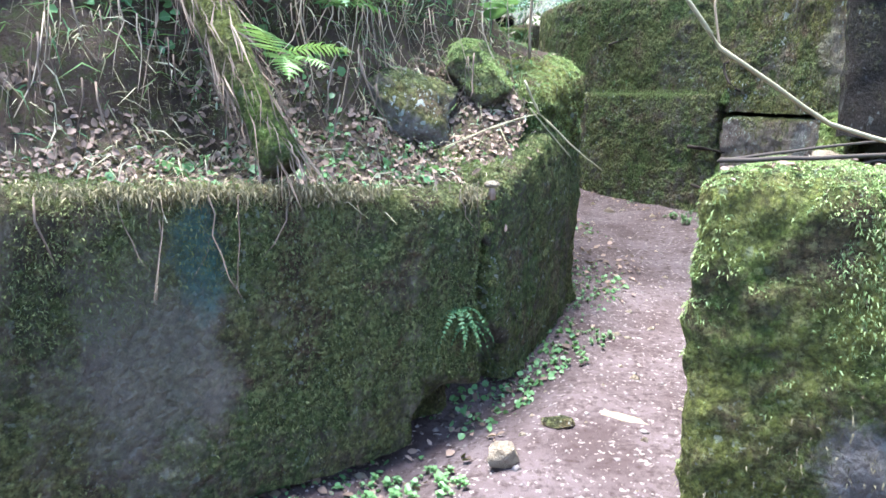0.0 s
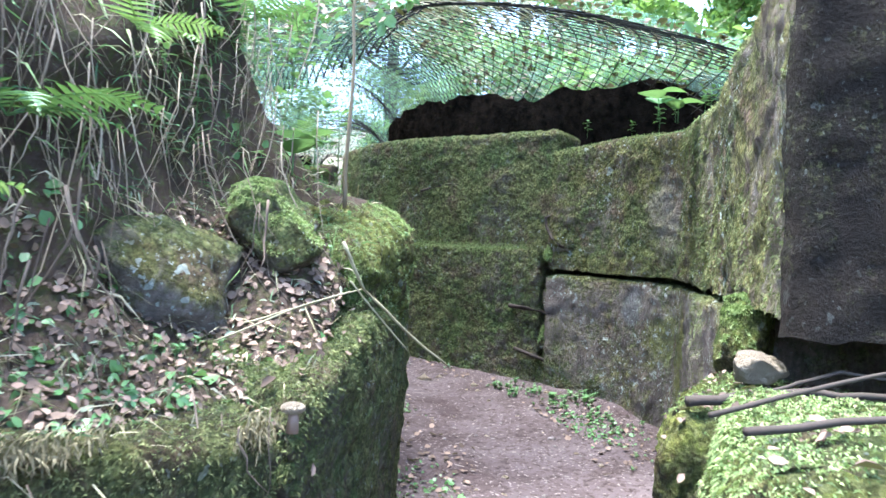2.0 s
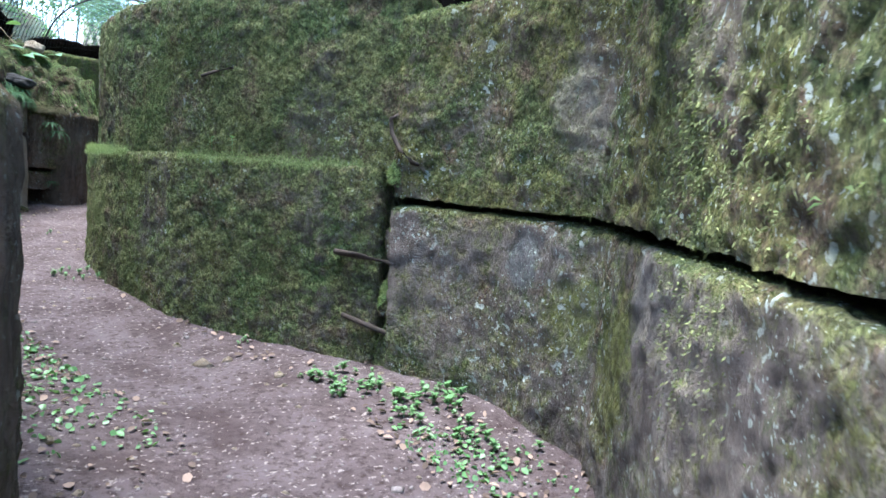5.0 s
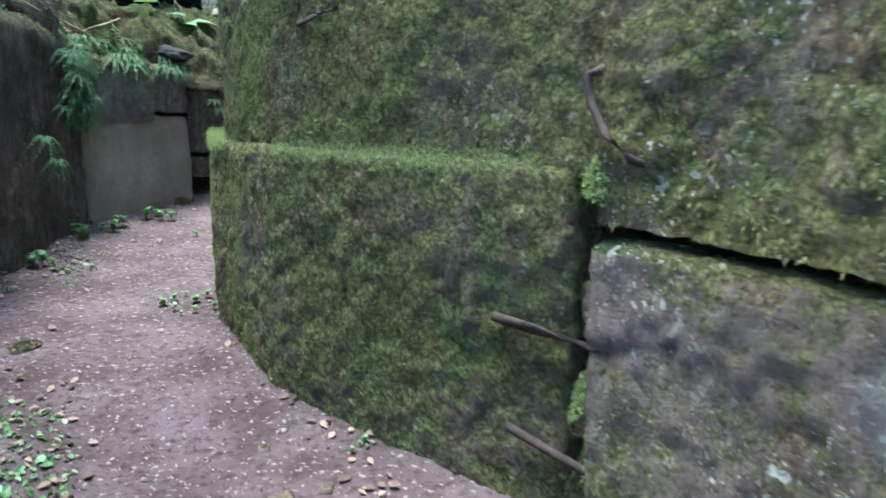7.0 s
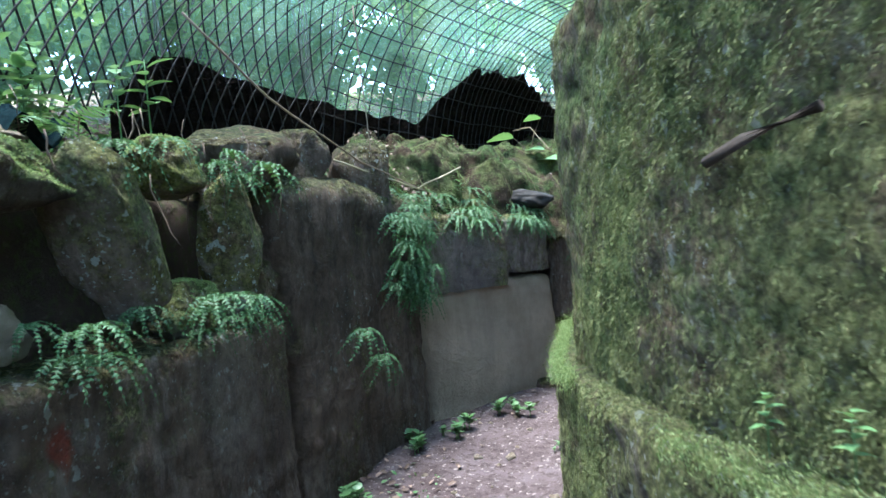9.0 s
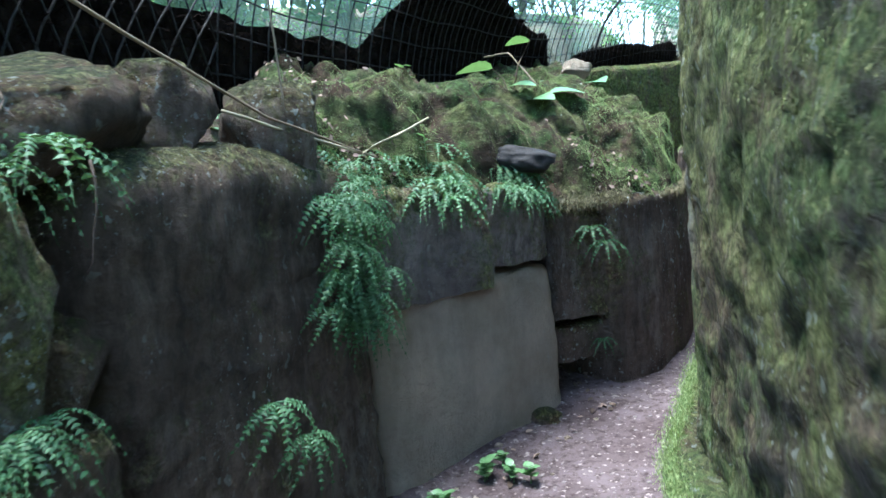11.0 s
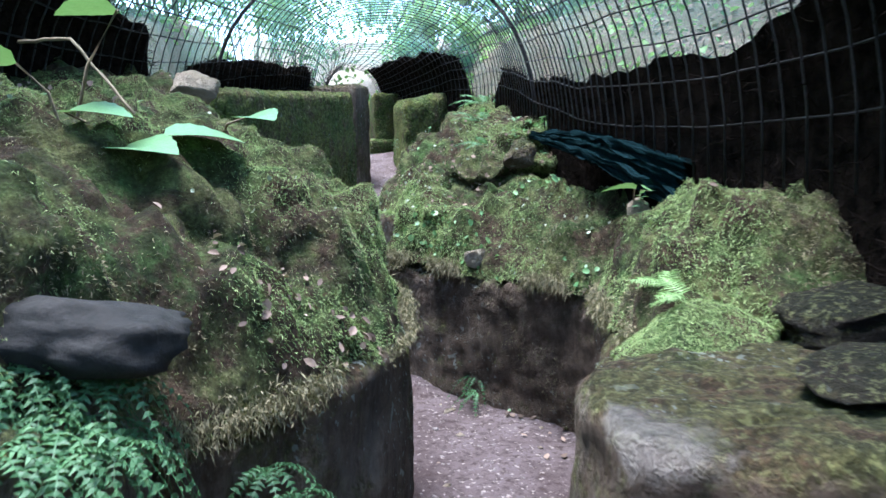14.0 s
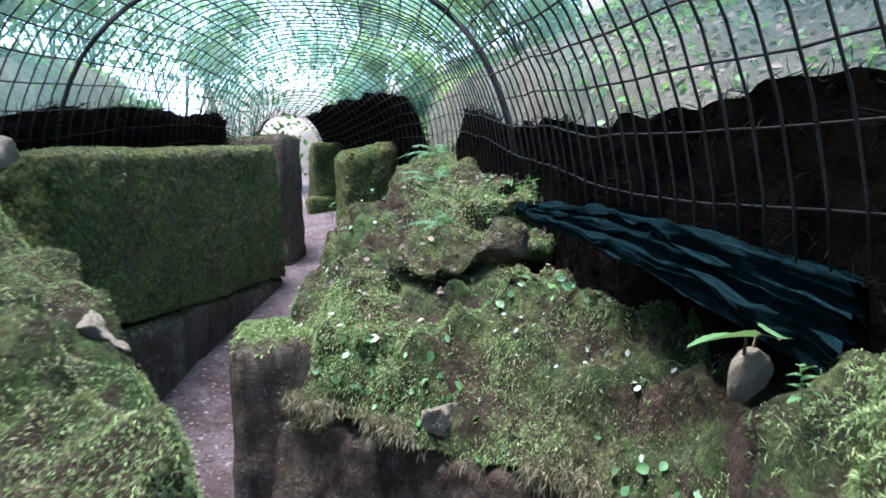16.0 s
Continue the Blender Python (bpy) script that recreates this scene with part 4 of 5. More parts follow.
# crumpled blue-green netting at the foot of the mat
crumple = bmesh.new()
rows = []
for i in range(61):
    u = i / 60
    row = []
    for j in range(41):
        v = j / 40 - 0.5
        wide = 0.04 + 0.20 * u ** 0.7
        fold = 0.6 * math.sin(v * 83 + 3 * fbm((u * 3, v, 0), 1.0)) * 0.5 + math.sin(v * 21 + 1.5) * 0.5
        x = 2.42 + 0.04 * u + v * wide * 0.62 - 0.035 * fold * (0.3 + u)
        y = 14.25 - 1.5 * u + v * wide * 0.25
        z = 2.36 - 0.24 * u + 0.04 * math.sin(u * 3.1) + v * wide * 0.75 + 0.03 * fold * (0.3 + u) + 0.02 * fbm((u * 9, v * 9, 1), 1.0)
        row.append(crumple.verts.new((x, y, z)))
    rows.append(row)
for ra, rb in zip(rows, rows[1:]):
    for j in range(40):
        crumple.faces.new((ra[j], rb[j], rb[j + 1], ra[j + 1]))
thing("loose_netting", crumple, NET, "crumpled blue-green netting lying against the black mat", "netting")
drape = bmesh.new()
rows = []
for i in range(41):
    u = i / 40
    row = []
    for j in range(15):
        v = j / 14
        row.append(drape.verts.new((-0.55 + 0.35 * v - 0.1 * u, 7.3 + 1.15 * u, 2.28 - 0.1 * v + 0.06 * math.sin(u * 30 + v * 5) * v + 0.05 * fbm((u * 5, v * 4, 2), 1.0))))
    rows.append(row)
for ra, rb in zip(rows, rows[1:]):
    for j in range(14):
        drape.faces.new((ra[j], rb[j], rb[j + 1], ra[j + 1]))
thing("loose_netting", drape, NET, "crumpled dark green netting above the rubble stones", "netting")


# ---- iron ----
def bar(name, pts, radius, label):
    bm = bmesh.new()
    tube(bm, [Vector(p) for p in pts], radius, 8)
    return thing(name, bm, RUST, label, "iron bar")


bar("iron_bar", [(2.39, 6.60, 1.66), (2.34, 6.60, 1.63), (2.34, 6.58, 1.56), (2.37, 6.54, 1.48), (2.42, 6.49, 1.42), (2.48, 6.44, 1.40)], 0.012, "bent rusted iron rod in the wall joint")
bar("iron_bar", [(2.16, 6.83, 0.93), (2.26, 6.70, 0.92), (2.40, 6.56, 0.90)], 0.016, "rusted iron bar across the wall joint")
bar("iron_bar", [(2.20, 6.78, 0.60), (2.31, 6.66, 0.56), (2.42, 6.54, 0.52)], 0.014, "rusted iron bar low across the wall joint")
bar("iron_bar", [(1.27, 11.16, 1.50), (1.4, 11.18, 1.50), (1.62, 11.02, 1.51)], 0.012, "rusted flat iron bar sticking out of the block")
# dark rod added in place of a shadowed slot in the wall
bar("iron_bar", [(1.585, 7.65, 1.84), (1.64, 7.58, 1.865), (1.73, 7.50, 1.89)], 0.009, "short dark rod standing in for a hollow slot in the mossy wall")

# ---- moss on the stones ----
FINE = 0.0016
moss_on(block_b, 130000, 0.013, MOSS, 0.0018, patches(6, 1, -0.25, 0.8), droop=0.5, label="thick bright green moss on the low block")
moss_on(block_b, 9000, 0.016, MOSS_GREY, FINE, patches(5, 15, -0.1, 0.2), droop=0.8, label="brownish moss hanging on the low block")
moss_on(block_b3, 30000, 0.016, MOSS, FINE, patches(5, 2, -0.3, 0.6), label="green moss on the stone stack")
moss_on(block_a, 80000, 0.013, WALL_MOSS, 0.0014, patches(5, 3, -0.15, 0.5), label="dull moss in patches on the stained block")
moss_on(block_a3, 60000, 0.014, WALL_MOSS, 0.0015, patches(4, 4, -0.1, 0.5), label="dull moss in patches on the corner block")
moss_on(block_a2, 36000, 0.016, MOSS, FINE, patches(4, 5, -0.2, 0.8), label="yellow-green moss on the upper stone")
moss_on(wall_up_near, 60000, 0.014, WALL_MOSS, 0.0020, patches(5, 6, -0.05, 0.7), droop=0.6, label="matted olive moss on the overhanging block")
moss_on(wall_up_near, 16000, 0.022, MOSS, 0.003, top_only, droop=0.5, label="bright moss along the top of the wall")
moss_on(wall_low_near, 26000, 0.013, WALL_MOSS, 0.0020, patches(4, 7, 0.1, 0.4), label="olive moss in patches on the lower block")
moss_on(wall_low_far, 70000, 0.011, WALL_MOSS, 0.0011, lambda p, n: patches(6, 8, -0.1, 0.6)(p, n) * (p[:, 1] < 8.3), droop=0.5, label="matted olive moss on the curved wall")
moss_on(wall_low_far, 100000, 0.006, WALL_MOSS, 0.0005, lambda p, n: patches(7, 8, -0.1, 0.3)(p, n) * (p[:, 1] > 8.0) * (p[:, 0] < 1.7), droop=1.0, label="short olive moss on the end of the wall")
moss_on(wall_up_far, 70000, 0.011, WALL_MOSS, 0.0011, lambda p, n: patches(6, 9, -0.1, 0.6)(p, n) * (p[:, 1] < 8.3), droop=0.5, label="matted olive moss on the curved wall")
moss_on(wall_up_far, 100000, 0.006, WALL_MOSS, 0.0005, lambda p, n: patches(7, 9, -0.1, 0.3)(p, n) * (p[:, 1] > 8.0) * (p[:, 0] < 1.7), droop=1.0, label="short olive moss on the end of the wall")
moss_on(far_up, 9000, 0.012, WALL_MOSS, 0.003, patches(4, 10, -0.2, 0.6), label="green moss on the far block")
moss_on(far_3, 6000, 0.014, WALL_MOSS, 0.003, patches(4, 11, 0.0, 0.8), label="moss on the far rounded block")
moss_on(block_k, 20000, 0.012, MOSS_GREY, FINE, patches(5, 12, 0.2, 0.3), label="thin moss on the earthy wall")
moss_on(block_low, 5000, 0.02, MOSS, 0.003, top_only, label="green moss on the low block's top")
for ob, n in ((block_d1, 14000), (block_d2, 10000), (hang_1, 4000)):
    moss_on(ob, n, 0.012, MOSS_GREY, FINE, patches(4, 13, 0.2, 0.5), label="thin dull moss on damp stone")
for ob in [o for o in scene.objects if o.name.startswith("boulder") and o.data.materials[0] in (STONE_GREEN, STONE)]:
    moss_on(ob, 5000, 0.013, MOSS, FINE, patches(5, 14, -0.1, 0.9), label="moss on a loose stone")
moss_on(bank_g, 230000, 0.011, MOSS, 0.0009, lambda p, n: np.clip(wobble(p, 9, 20) + 0.25, 0.02, 1) * (p[:, 2] < 2.6), 0.9, 0.4, "soft cushions of green moss on the bank")
moss_on(bank_g, 90000, 0.012, MOSS_GREY, 0.0009, patches(6, 21, -0.2), 0.9, 0.3, "dull brownish moss on the bank")
moss_on(bank_k, 230000, 0.018, MOSS, 0.0013, lambda p, n: np.clip(wobble(p, 10, 22) + 0.25, 0.02, 1), 0.9, 0.5, "soft cushions of green moss on the bank")
moss_on(bank_k, 100000, 0.018, MOSS_GREY, 0.0012, patches(6, 23, -0.3), 0.9, 0.3, "dull brownish moss on the bank")
moss_on(cushion, 24000, 0.014, MOSS, 0.0009, None, 0.9, 0.6, "feathery bright moss of the cushion")
moss_on(bank_a, 40000, 0.02, MOSS_GREY, FINE, patches(3, 24, 0.1), 0.9, 0.3, "dull moss on the soil bank")
moss_on(bank_d, 40000, 0.016, MOSS_GREY, FINE, patches(3, 25, -0.1), 0.9, 0.3, "dull moss on the soil bank")
moss_on(bank_w, 26000, 0.025, MOSS, 0.003, lambda p, n: np.ones(len(p)), 0.9, 0.3, "green moss on top of the high wall")


# hanging skirts of moss along the edges of the banks
def fringe(line, count, length, label, width=0.0018, material=MOSS_GREY):
    pts = []
    for a, b in zip(line, line[1:]):
        a, b = np.array(a), np.array(b)
        m = max(1, int(count * np.linalg.norm(b - a)))
        pts.append(a + (b - a) * rng.random((m, 1)) + rng.normal(size=(m, 3)) * np.array([0.012, 0.012, 0.02]))
    p = np.concatenate(pts)
    k = len(p)
    keep = wobble(p, 9, 31) > -0.25
    p = p[keep]
    n = np.tile(np.array([0, 0, -1.0]), (len(p), 1))
    v, f = shoots(p, n, length, width, 0.9, 0.3)
    stuff("moss_fringe", v, f, material, label, "moss")


fringe([(1.8, 11.95, 1.72), (2.0, 12.48, 1.7), (2.13, 12.83, 1.67), (2.32, 12.96, 1.65), (2.21, 13.3, 1.65), (1.91, 13.93, 1.65), (1.55, 14.4, 1.7)], 7000, 0.032, "moss hanging over the wall's edge")
fringe([(0.45, 11.15, 1.82), (0.66, 11.46, 1.74), (0.92, 11.70, 1.74), (1.1, 11.93, 1.74), (1.25, 12.25, 1.74), (1.33, 12.7, 1.74), (1.3, 13.1, 1.75)], 3500, 0.02, "moss at the rim of the tall block")
fringe([(-1.6, 1.62, 1.05), (-0.75, 2.2, 1.03), (0.14, 2.85, 0.96)], 5000, 0.026, "moss hanging from the top of the stained block")
fringe([(1.46, 7.76, 1.38), (1.17, 8.45, 1.38), (1.06, 9.3, 1.38), (1.17, 10.0, 1.38)], 9000, 0.009, "green moss along the ledge", 0.0009, MOSS)
fringe([(2.26, 6.76, 1.38), (1.86, 7.24, 1.38), (1.46, 7.76, 1.38)], 6000, 0.009, "green moss along the ledge", 0.0009, MOSS)


# ---- ferns and leafy plants ----
def frond_bm(length, width, pairs, arch, droop):
    """A fern frond along +x: a bent midrib and tapering leaflets on both sides."""
    bm = bmesh.new()
    pts = []
    for i in range(pairs + 1):
        u = i / pairs
        pts.append(Vector((length * u * (1 - 0.15 * droop * u), 0, length * (arch * u - droop * u * u))))
    tube(bm, pts, [0.0028 * (1 - 0.75 * i / pairs) for i in range(pairs + 1)], 4)
    for i in range(2, pairs):
        u = i / pairs
        p, d = pts[i], (pts[i + 1] - pts[i - 1]).normalized()
        w = width * math.sin(math.pi * min(1.0, (0.12 + u * 0.88) ** 0.75)) * (0.9 + 0.2 * random.random())
        if u > 0.93:
            w *= 0.6
        nrm = d.cross(Vector((0, 1, 0))).normalized()
        for s in (1, -1):
            tip = p + Vector((0, s, 0)) * w + d * w * 0.35 - Vector((0, 0, abs(w) * 0.18)) + nrm * 0.01 * random.uniform(-1, 1)
            half = length / pairs * 0.34
            mid = p.lerp(tip, 0.5) + nrm * 0.004
            q = [bm.verts.new(v) for v in (p - d * half, p + d * half, mid + d * half * 0.85, tip, mid - d * half * 0.85)]
            bm.faces.new(q if s > 0 else q[::-1])
    return bm


def fern(count, length, width, arch, droop, material, label, spread=(0, 360), pairs=16):
    root = tagged(new("fern"), label, "fern", "ferns of the trench")
    for i in range(count):
        k = random.uniform(0.7, 1.1)
        ob = part("frond", frond_bm(length * k, width * k, pairs, arch * random.uniform(0.6, 1.3), droop * random.uniform(0.8, 1.3)), material, root, smooth=False)
        ob.matrix_local = pose(0, 0, 0, random.uniform(-15, 15), random.uniform(-12, 12), spread[0] + (spread[1] - spread[0]) * (i + random.random() * 0.6) / count)
    return root


def set_out(proto, places):
    """Puts the first at its place and copies to the others: (x, y, z, turn, scale, tilt)."""
    for i, (x, y, z, turn, size, *tilt) in enumerate(places):
        m = pose(x, y, z, *(tilt or (0, 0)), turn) @ Matrix.Scale(size, 4)
        if i == 0:
            proto.matrix_basis = m
        else:
            copy_thing(proto, m)


set_out(fern(5, 0.46, 0.085, 0.55, 0.5, FERN, "arching green fern rooted in the soil bank", (-120, 60)),
        [(-0.45, 2.95, 1.62, 0, 0.9), (-0.62, 2.85, 1.85, -20, 0.9), (-1.35, 2.3, 1.75, -30, 0.9), (0.05, 3.75, 2.1, -20, 0.8), (-0.6, 3.2, 2.35, -40, 1.0), (-1.0, 2.8, 2.3, -30, 1.1), (-1.6, 2.0, 1.5, -50, 0.7),
         (-0.35, 8.3, 2.18, -30, 0.7), (2.2, 14.4, 2.3, 200, 0.5), (2.55, 15.6, 2.5, 170, 0.7), (2.9, 16.6, 2.7, 180, 0.8)])
set_out(fern(4, 0.30, 0.09, 0.5, 0.4, FERN_PALE, "pale yellow-green fern in the light", (-110, 40)),
        [(-0.52, 2.5, 1.42, 0, 0.9), (-0.2, 3.0, 1.85, 0, 0.9), (0.25, 3.9, 1.75, 20, 0.6), (1.88, 11.8, 1.86, 190, 0.5), (1.95, 12.0, 1.86, 160, 0.5)])
hanging = fern(7, 0.27, 0.026, 0.40, 1.10, FERN, "small evergreen fern hanging from the wall", (-110, 80), 13)
spots = []
for i in range(30):
    u = random.random()
    x, y = 0.02 + 0.62 * u + random.uniform(-0.05, 0.02), 10.42 + 1.05 * u + random.uniform(-0.05, 0.05)
    z = random.uniform(1.86, 2.12) - 0.1 * u
    spots.append((x - (z - 1.85) * 0.9, y + (z - 1.85) * 0.6, z, random.uniform(-70, 10), random.uniform(0.6, 1.0)))
for i in range(22):
    u = random.random()
    spots.append((0.0 + random.uniform(-0.02, 0.06), 10.15 + 0.4 * u, random.uniform(1.45, 2.02), random.uniform(-40, 0), random.uniform(0.6, 1.0), 0, 25))
for i in range(16):
    spots.append((-0.06 + random.uniform(-0.1, 0.05), random.uniform(7.8, 9.1), random.uniform(1.5, 1.62), random.uniform(-50, 30), random.uniform(0.5, 0.8)))
for i in range(10):
    spots.append((-0.1 + random.uniform(-0.1, 0.05), random.uniform(8.3, 9.1), random.uniform(2.05, 2.2), random.uniform(-50, 30), random.uniform(0.5, 0.9)))
for i in range(20):
    z = random.uniform(1.42, 1.95)
    spots.append((0.06 + random.uniform(-0.02, 0.05), random.uniform(10.2, 10.62), z, random.uniform(-70, 20), random.uniform(0.55, 0.85), 0, 20))
spots += [(0.0, 9.75, 1.35, -20, 0.9, 0, 30), (0.02, 9.9, 1.2, -20, 0.8, 0, 30), (0.86, 11.66, 1.52, -60, 0.7), (0.82, 11.7, 1.02, -60, 0.5), (0.8, 11.62, 1.6, -60, 0.7), (0.07, 2.82, 0.52, -60, 0.75), (0.1, 2.84, 0.46, -40, 0.6),
          (2.0, 13.95, 1.05, 200, 0.8), (1.95, 13.8, 1.0, 180, 0.7)]
set_out(hanging, spots)


def leaf_bm(length, width, bend=0.25, lobes=0):
    """One broad leaf along +x with a raised rim, a midrib fold and a toothed outline."""
    bm = bmesh.new()
    n = 12
    left, right, mid = [], [], []
    for i in range(n + 1):
        u = i / n
        w = width * 0.5 * math.sin(math.pi * u ** 0.72) ** 0.85 * (1 + 0.12 * (i % 2) * (1 if lobes else 0.4))
        z = length * (0.25 * u - bend * u * u)
        mid.append(bm.verts.new((length * u, 0, z)))
        left.append(bm.verts.new((length * u - 0.12 * w, w, z + 0.16 * w)))
        right.append(bm.verts.new((length * u - 0.12 * w, -w, z + 0.16 * w)))
    for i in range(n):
        bm.faces.new((mid[i], mid[i + 1], left[i + 1], left[i]))
        bm.faces.new((mid[i + 1], mid[i], right[i], right[i + 1]))
    bmesh.ops.remove_doubles(bm, verts=bm.verts, dist=0.0004)
    return bm


def leafy(name, leaves, size, height, material, label, ratio=0.75, group=""):
    """A plant with a stem and leaves on stalks."""
    root = tagged(new(name), label, "plant", group)
    bm = bmesh.new()
    tube(bm, [(0, 0, -0.03), (0.004, 0.0, height * 0.5), (0.0, 0.006, height)], [0.004, 0.003, 0.002], 5)
    part("stem", bm, LEAF, root)
    for i in range(leaves):
        u = (i + 0.5) / leaves
        ob = part("leaf", leaf_bm(size * random.uniform(0.7, 1.1), size * ratio * random.uniform(0.85, 1.1)), material, root, smooth=True)
        ob.matrix_local = pose(0, 0, height * (0.35 + 0.65 * u), 0, random.uniform(-25, 10), i * 137.5 + random.uniform(-20, 20))
    return root


low = leafy("leafy_plant", 8, 0.055, 0.075, LEAF, "small green broad-leaved plant on the ground", group="low plants")
spots = []


def clump(x, y, r, n, base=None, lo=0.6, hi=1.3):
    for _ in range(n):
        a, d = random.uniform(0, 6.28), r * math.sqrt(random.random())
        px, py = x + d * math.cos(a), y + d * math.sin(a)
        spots.append((px, py, ground_z(px, py) if base is None else base, random.uniform(0, 360), random.uniform(lo, hi)))


clump(-0.1, 2.36, 0.2, 44, lo=0.4, hi=1.0)
clump(0.66, 3.65, 0.2, 30, lo=0.4, hi=1.0)
clump(0.75, 4.3, 0.2, 8, lo=0.4, hi=0.8)
clump(2.12, 6.45, 0.2, 30, lo=0.6, hi=1.5)
clump(2.36, 6.05, 0.2, 30, lo=0.6, hi=1.5)
clump(2.45, 5.6, 0.2, 14, lo=0.6, hi=1.3)
clump(2.3, 4.8, 0.25, 8, lo=0.4, hi=0.8)
clump(1.75, 7.2, 0.08, 4, lo=0.4, hi=0.8)
clump(0.98, 8.75, 0.16, 16, lo=0.6, hi=1.2)
clump(-0.02, 9.0, 0.06, 3)
clump(0.02, 9.5, 0.08, 4, lo=1.3, hi=2.3)
clump(0.02, 10.1, 0.1, 6, lo=1.3, hi=2.3)
clump(0.2, 10.4, 0.1, 6, lo=1.3, hi=2.3)
clump(0.46, 10.75, 0.1, 6, lo=1.3, hi=2.3)
clump(0.8, 10.15, 0.06, 2)
clump(1.32, 11.35, 0.06, 4, lo=0.4, hi=0.8)
for _ in range(60):
    t = random.random()
    x, y = (-0.9 + 1.05 * t, 2.3 + 0.75 * t)
    spots.append((x - 0.15 * random.random(), y + 0.25 * random.random(), 1.06 + random.uniform(-0.03, 0.06), random.uniform(0, 360), random.uniform(0.3, 0.7)))
for _ in range(18):
    spots.append((random.uniform(-0.1, 0.55), random.uniform(3.3, 4.0), random.uniform(1.3, 1.6), random.uniform(0, 360), random.uniform(0.3, 0.7)))
for _ in range(40):
    t = random.random()
    x, y = (2.15 + 0.5 * t, 6.72 - 1.3 * t) if random.random() < 0.7 else (1.95 + 0.7 * t, 3.9 + 1.4 * t)
    x, y = x - random.uniform(0.02, 0.3), y - random.uniform(0.0, 0.15)
    spots.append((x, y, ground_z(x, y), random.uniform(0, 360), random.uniform(0.35, 0.8)))
for _ in range(30):
    t = random.random()
    x, y = 0.5 + 0.38 * t + random.uniform(-0.05, 0.16), 3.3 + 1.1 * t
    spots.append((x, y, ground_z(x, y), random.uniform(0, 360), random.uniform(0.35, 0.8)))
set_out(low, spots)

tall = leafy("upright_plant", 9, 0.11, 0.32, LEAF, "upright green plant growing on the bank", 0.5, "tall plants")
spots = []
for _ in range(90):
    t = random.random()
    spots.append((-1.5 + 2.0 * t + random.uniform(-0.25, 0.1), 2.35 + 1.6 * t + random.uniform(0.2, 0.6), 1.95 + random.uniform(-0.5, 0.35), random.uniform(0, 360), random.uniform(0.5, 1.1)))
for _ in range(12):
    spots.append((random.uniform(-0.7, -0.35), random.uniform(7.6, 9.0), 2.2, random.uniform(0, 360), random.uniform(0.8, 1.7)))
for _ in range(16):
    spots.append((random.uniform(2.2, 2.9), random.uniform(13.9, 17.4), random.uniform(2.15, 2.4), random.uniform(0, 360), random.uniform(0.4, 0.9)))
for _ in range(14):
    spots.append((random.uniform(2.7, 3.2), random.uniform(4.6, 6.8), 2.3, random.uniform(0, 360), random.uniform(0.5, 1.0)))
for _ in range(12):
    spots.append((random.uniform(1.2, 1.9), random.uniform(1.7, 2.2), 1.1, random.uniform(0, 360), random.uniform(0.5, 0.9)))
spots += [(2.2, 12.6, 2.0, 40, 0.5), (-0.03, 11.45, 2.3, 0, 0.75), (0.18, 10.95, 1.98, 0, 0.6), (1.73, 7.44, 1.41, 0, 0.45), (1.64, 7.57, 1.41, 60, 0.42), (0.33, 11.2, 0.74, 0, 0.5)]
set_out(tall, spots)

big = leafy("broad_leaf_plant", 3, 0.2, 0.16, LEAF, "plant with large round pale-backed leaves on the moss", 0.95, "broad-leaved plants")
set_out(big, [(0.15, 12.75, 2.3, 200, 0.9), (0.22, 3.78, 1.62, -60, 0.8), (0.3, 3.86, 1.66, 40, 0.7), (2.15, 4.7, 2.12, 60, 0.9), (2.3, 4.75, 2.12, 190, 0.8), (0.35, 13.4, 2.35, 20, 0.8), (0.15, 2.6, -0.05, 0, 0.3)])


def stalked_leaf(base, tip, size, turn, label):
    """A single large leaf on a bent stalk."""
    root = tagged(new("stalked_leaf"), label, "plant", "stalked leaves on the bank")
    root.location = base
    d = Vector(tip) - Vector(base)
    bm = bmesh.new()
    tube(bm, [Vector((0, 0, -0.04)), d * 0.45 + Vector((0, 0, 0.05)), d], [0.005, 0.004, 0.003], 6)
    part("stalk", bm, TWIG, root)
    ob = part("leaf", leaf_bm(size, size * 0.8, 0.2, 1), LEAF, root)
    ob.matrix_local = pose(*d, 12, 8, turn)


BL = "broad green leaf on a bent stalk above the moss"
stalked_leaf((0.40, 12.05, 2.25), (0.32, 11.92, 2.44), 0.20, 200, BL)
stalked_leaf((0.45, 12.1, 2.22), (0.40, 11.96, 2.34), 0.16, -20, BL)
stalked_leaf((0.62, 12.1, 2.18), (0.50, 11.98, 2.26), 0.19, -40, BL)
stalked_leaf((0.66, 12.2, 2.16), (0.60, 12.05, 2.29), 0.20, 15, BL)
stalked_leaf((0.36, 12.2, 2.28), (0.52, 11.98, 2.57), 0.14, 170, BL)
stalked_leaf((0.70, 12.9, 2.25), (0.80, 12.55, 2.36), 0.17, -60, BL)
stalked_leaf((2.36, 12.95, 2.0), (2.32, 12.85, 2.10), 0.15, 170, BL)
stalked_leaf((2.38, 12.97, 2.0), (2.38, 12.85, 2.09), 0.13, 40, BL)


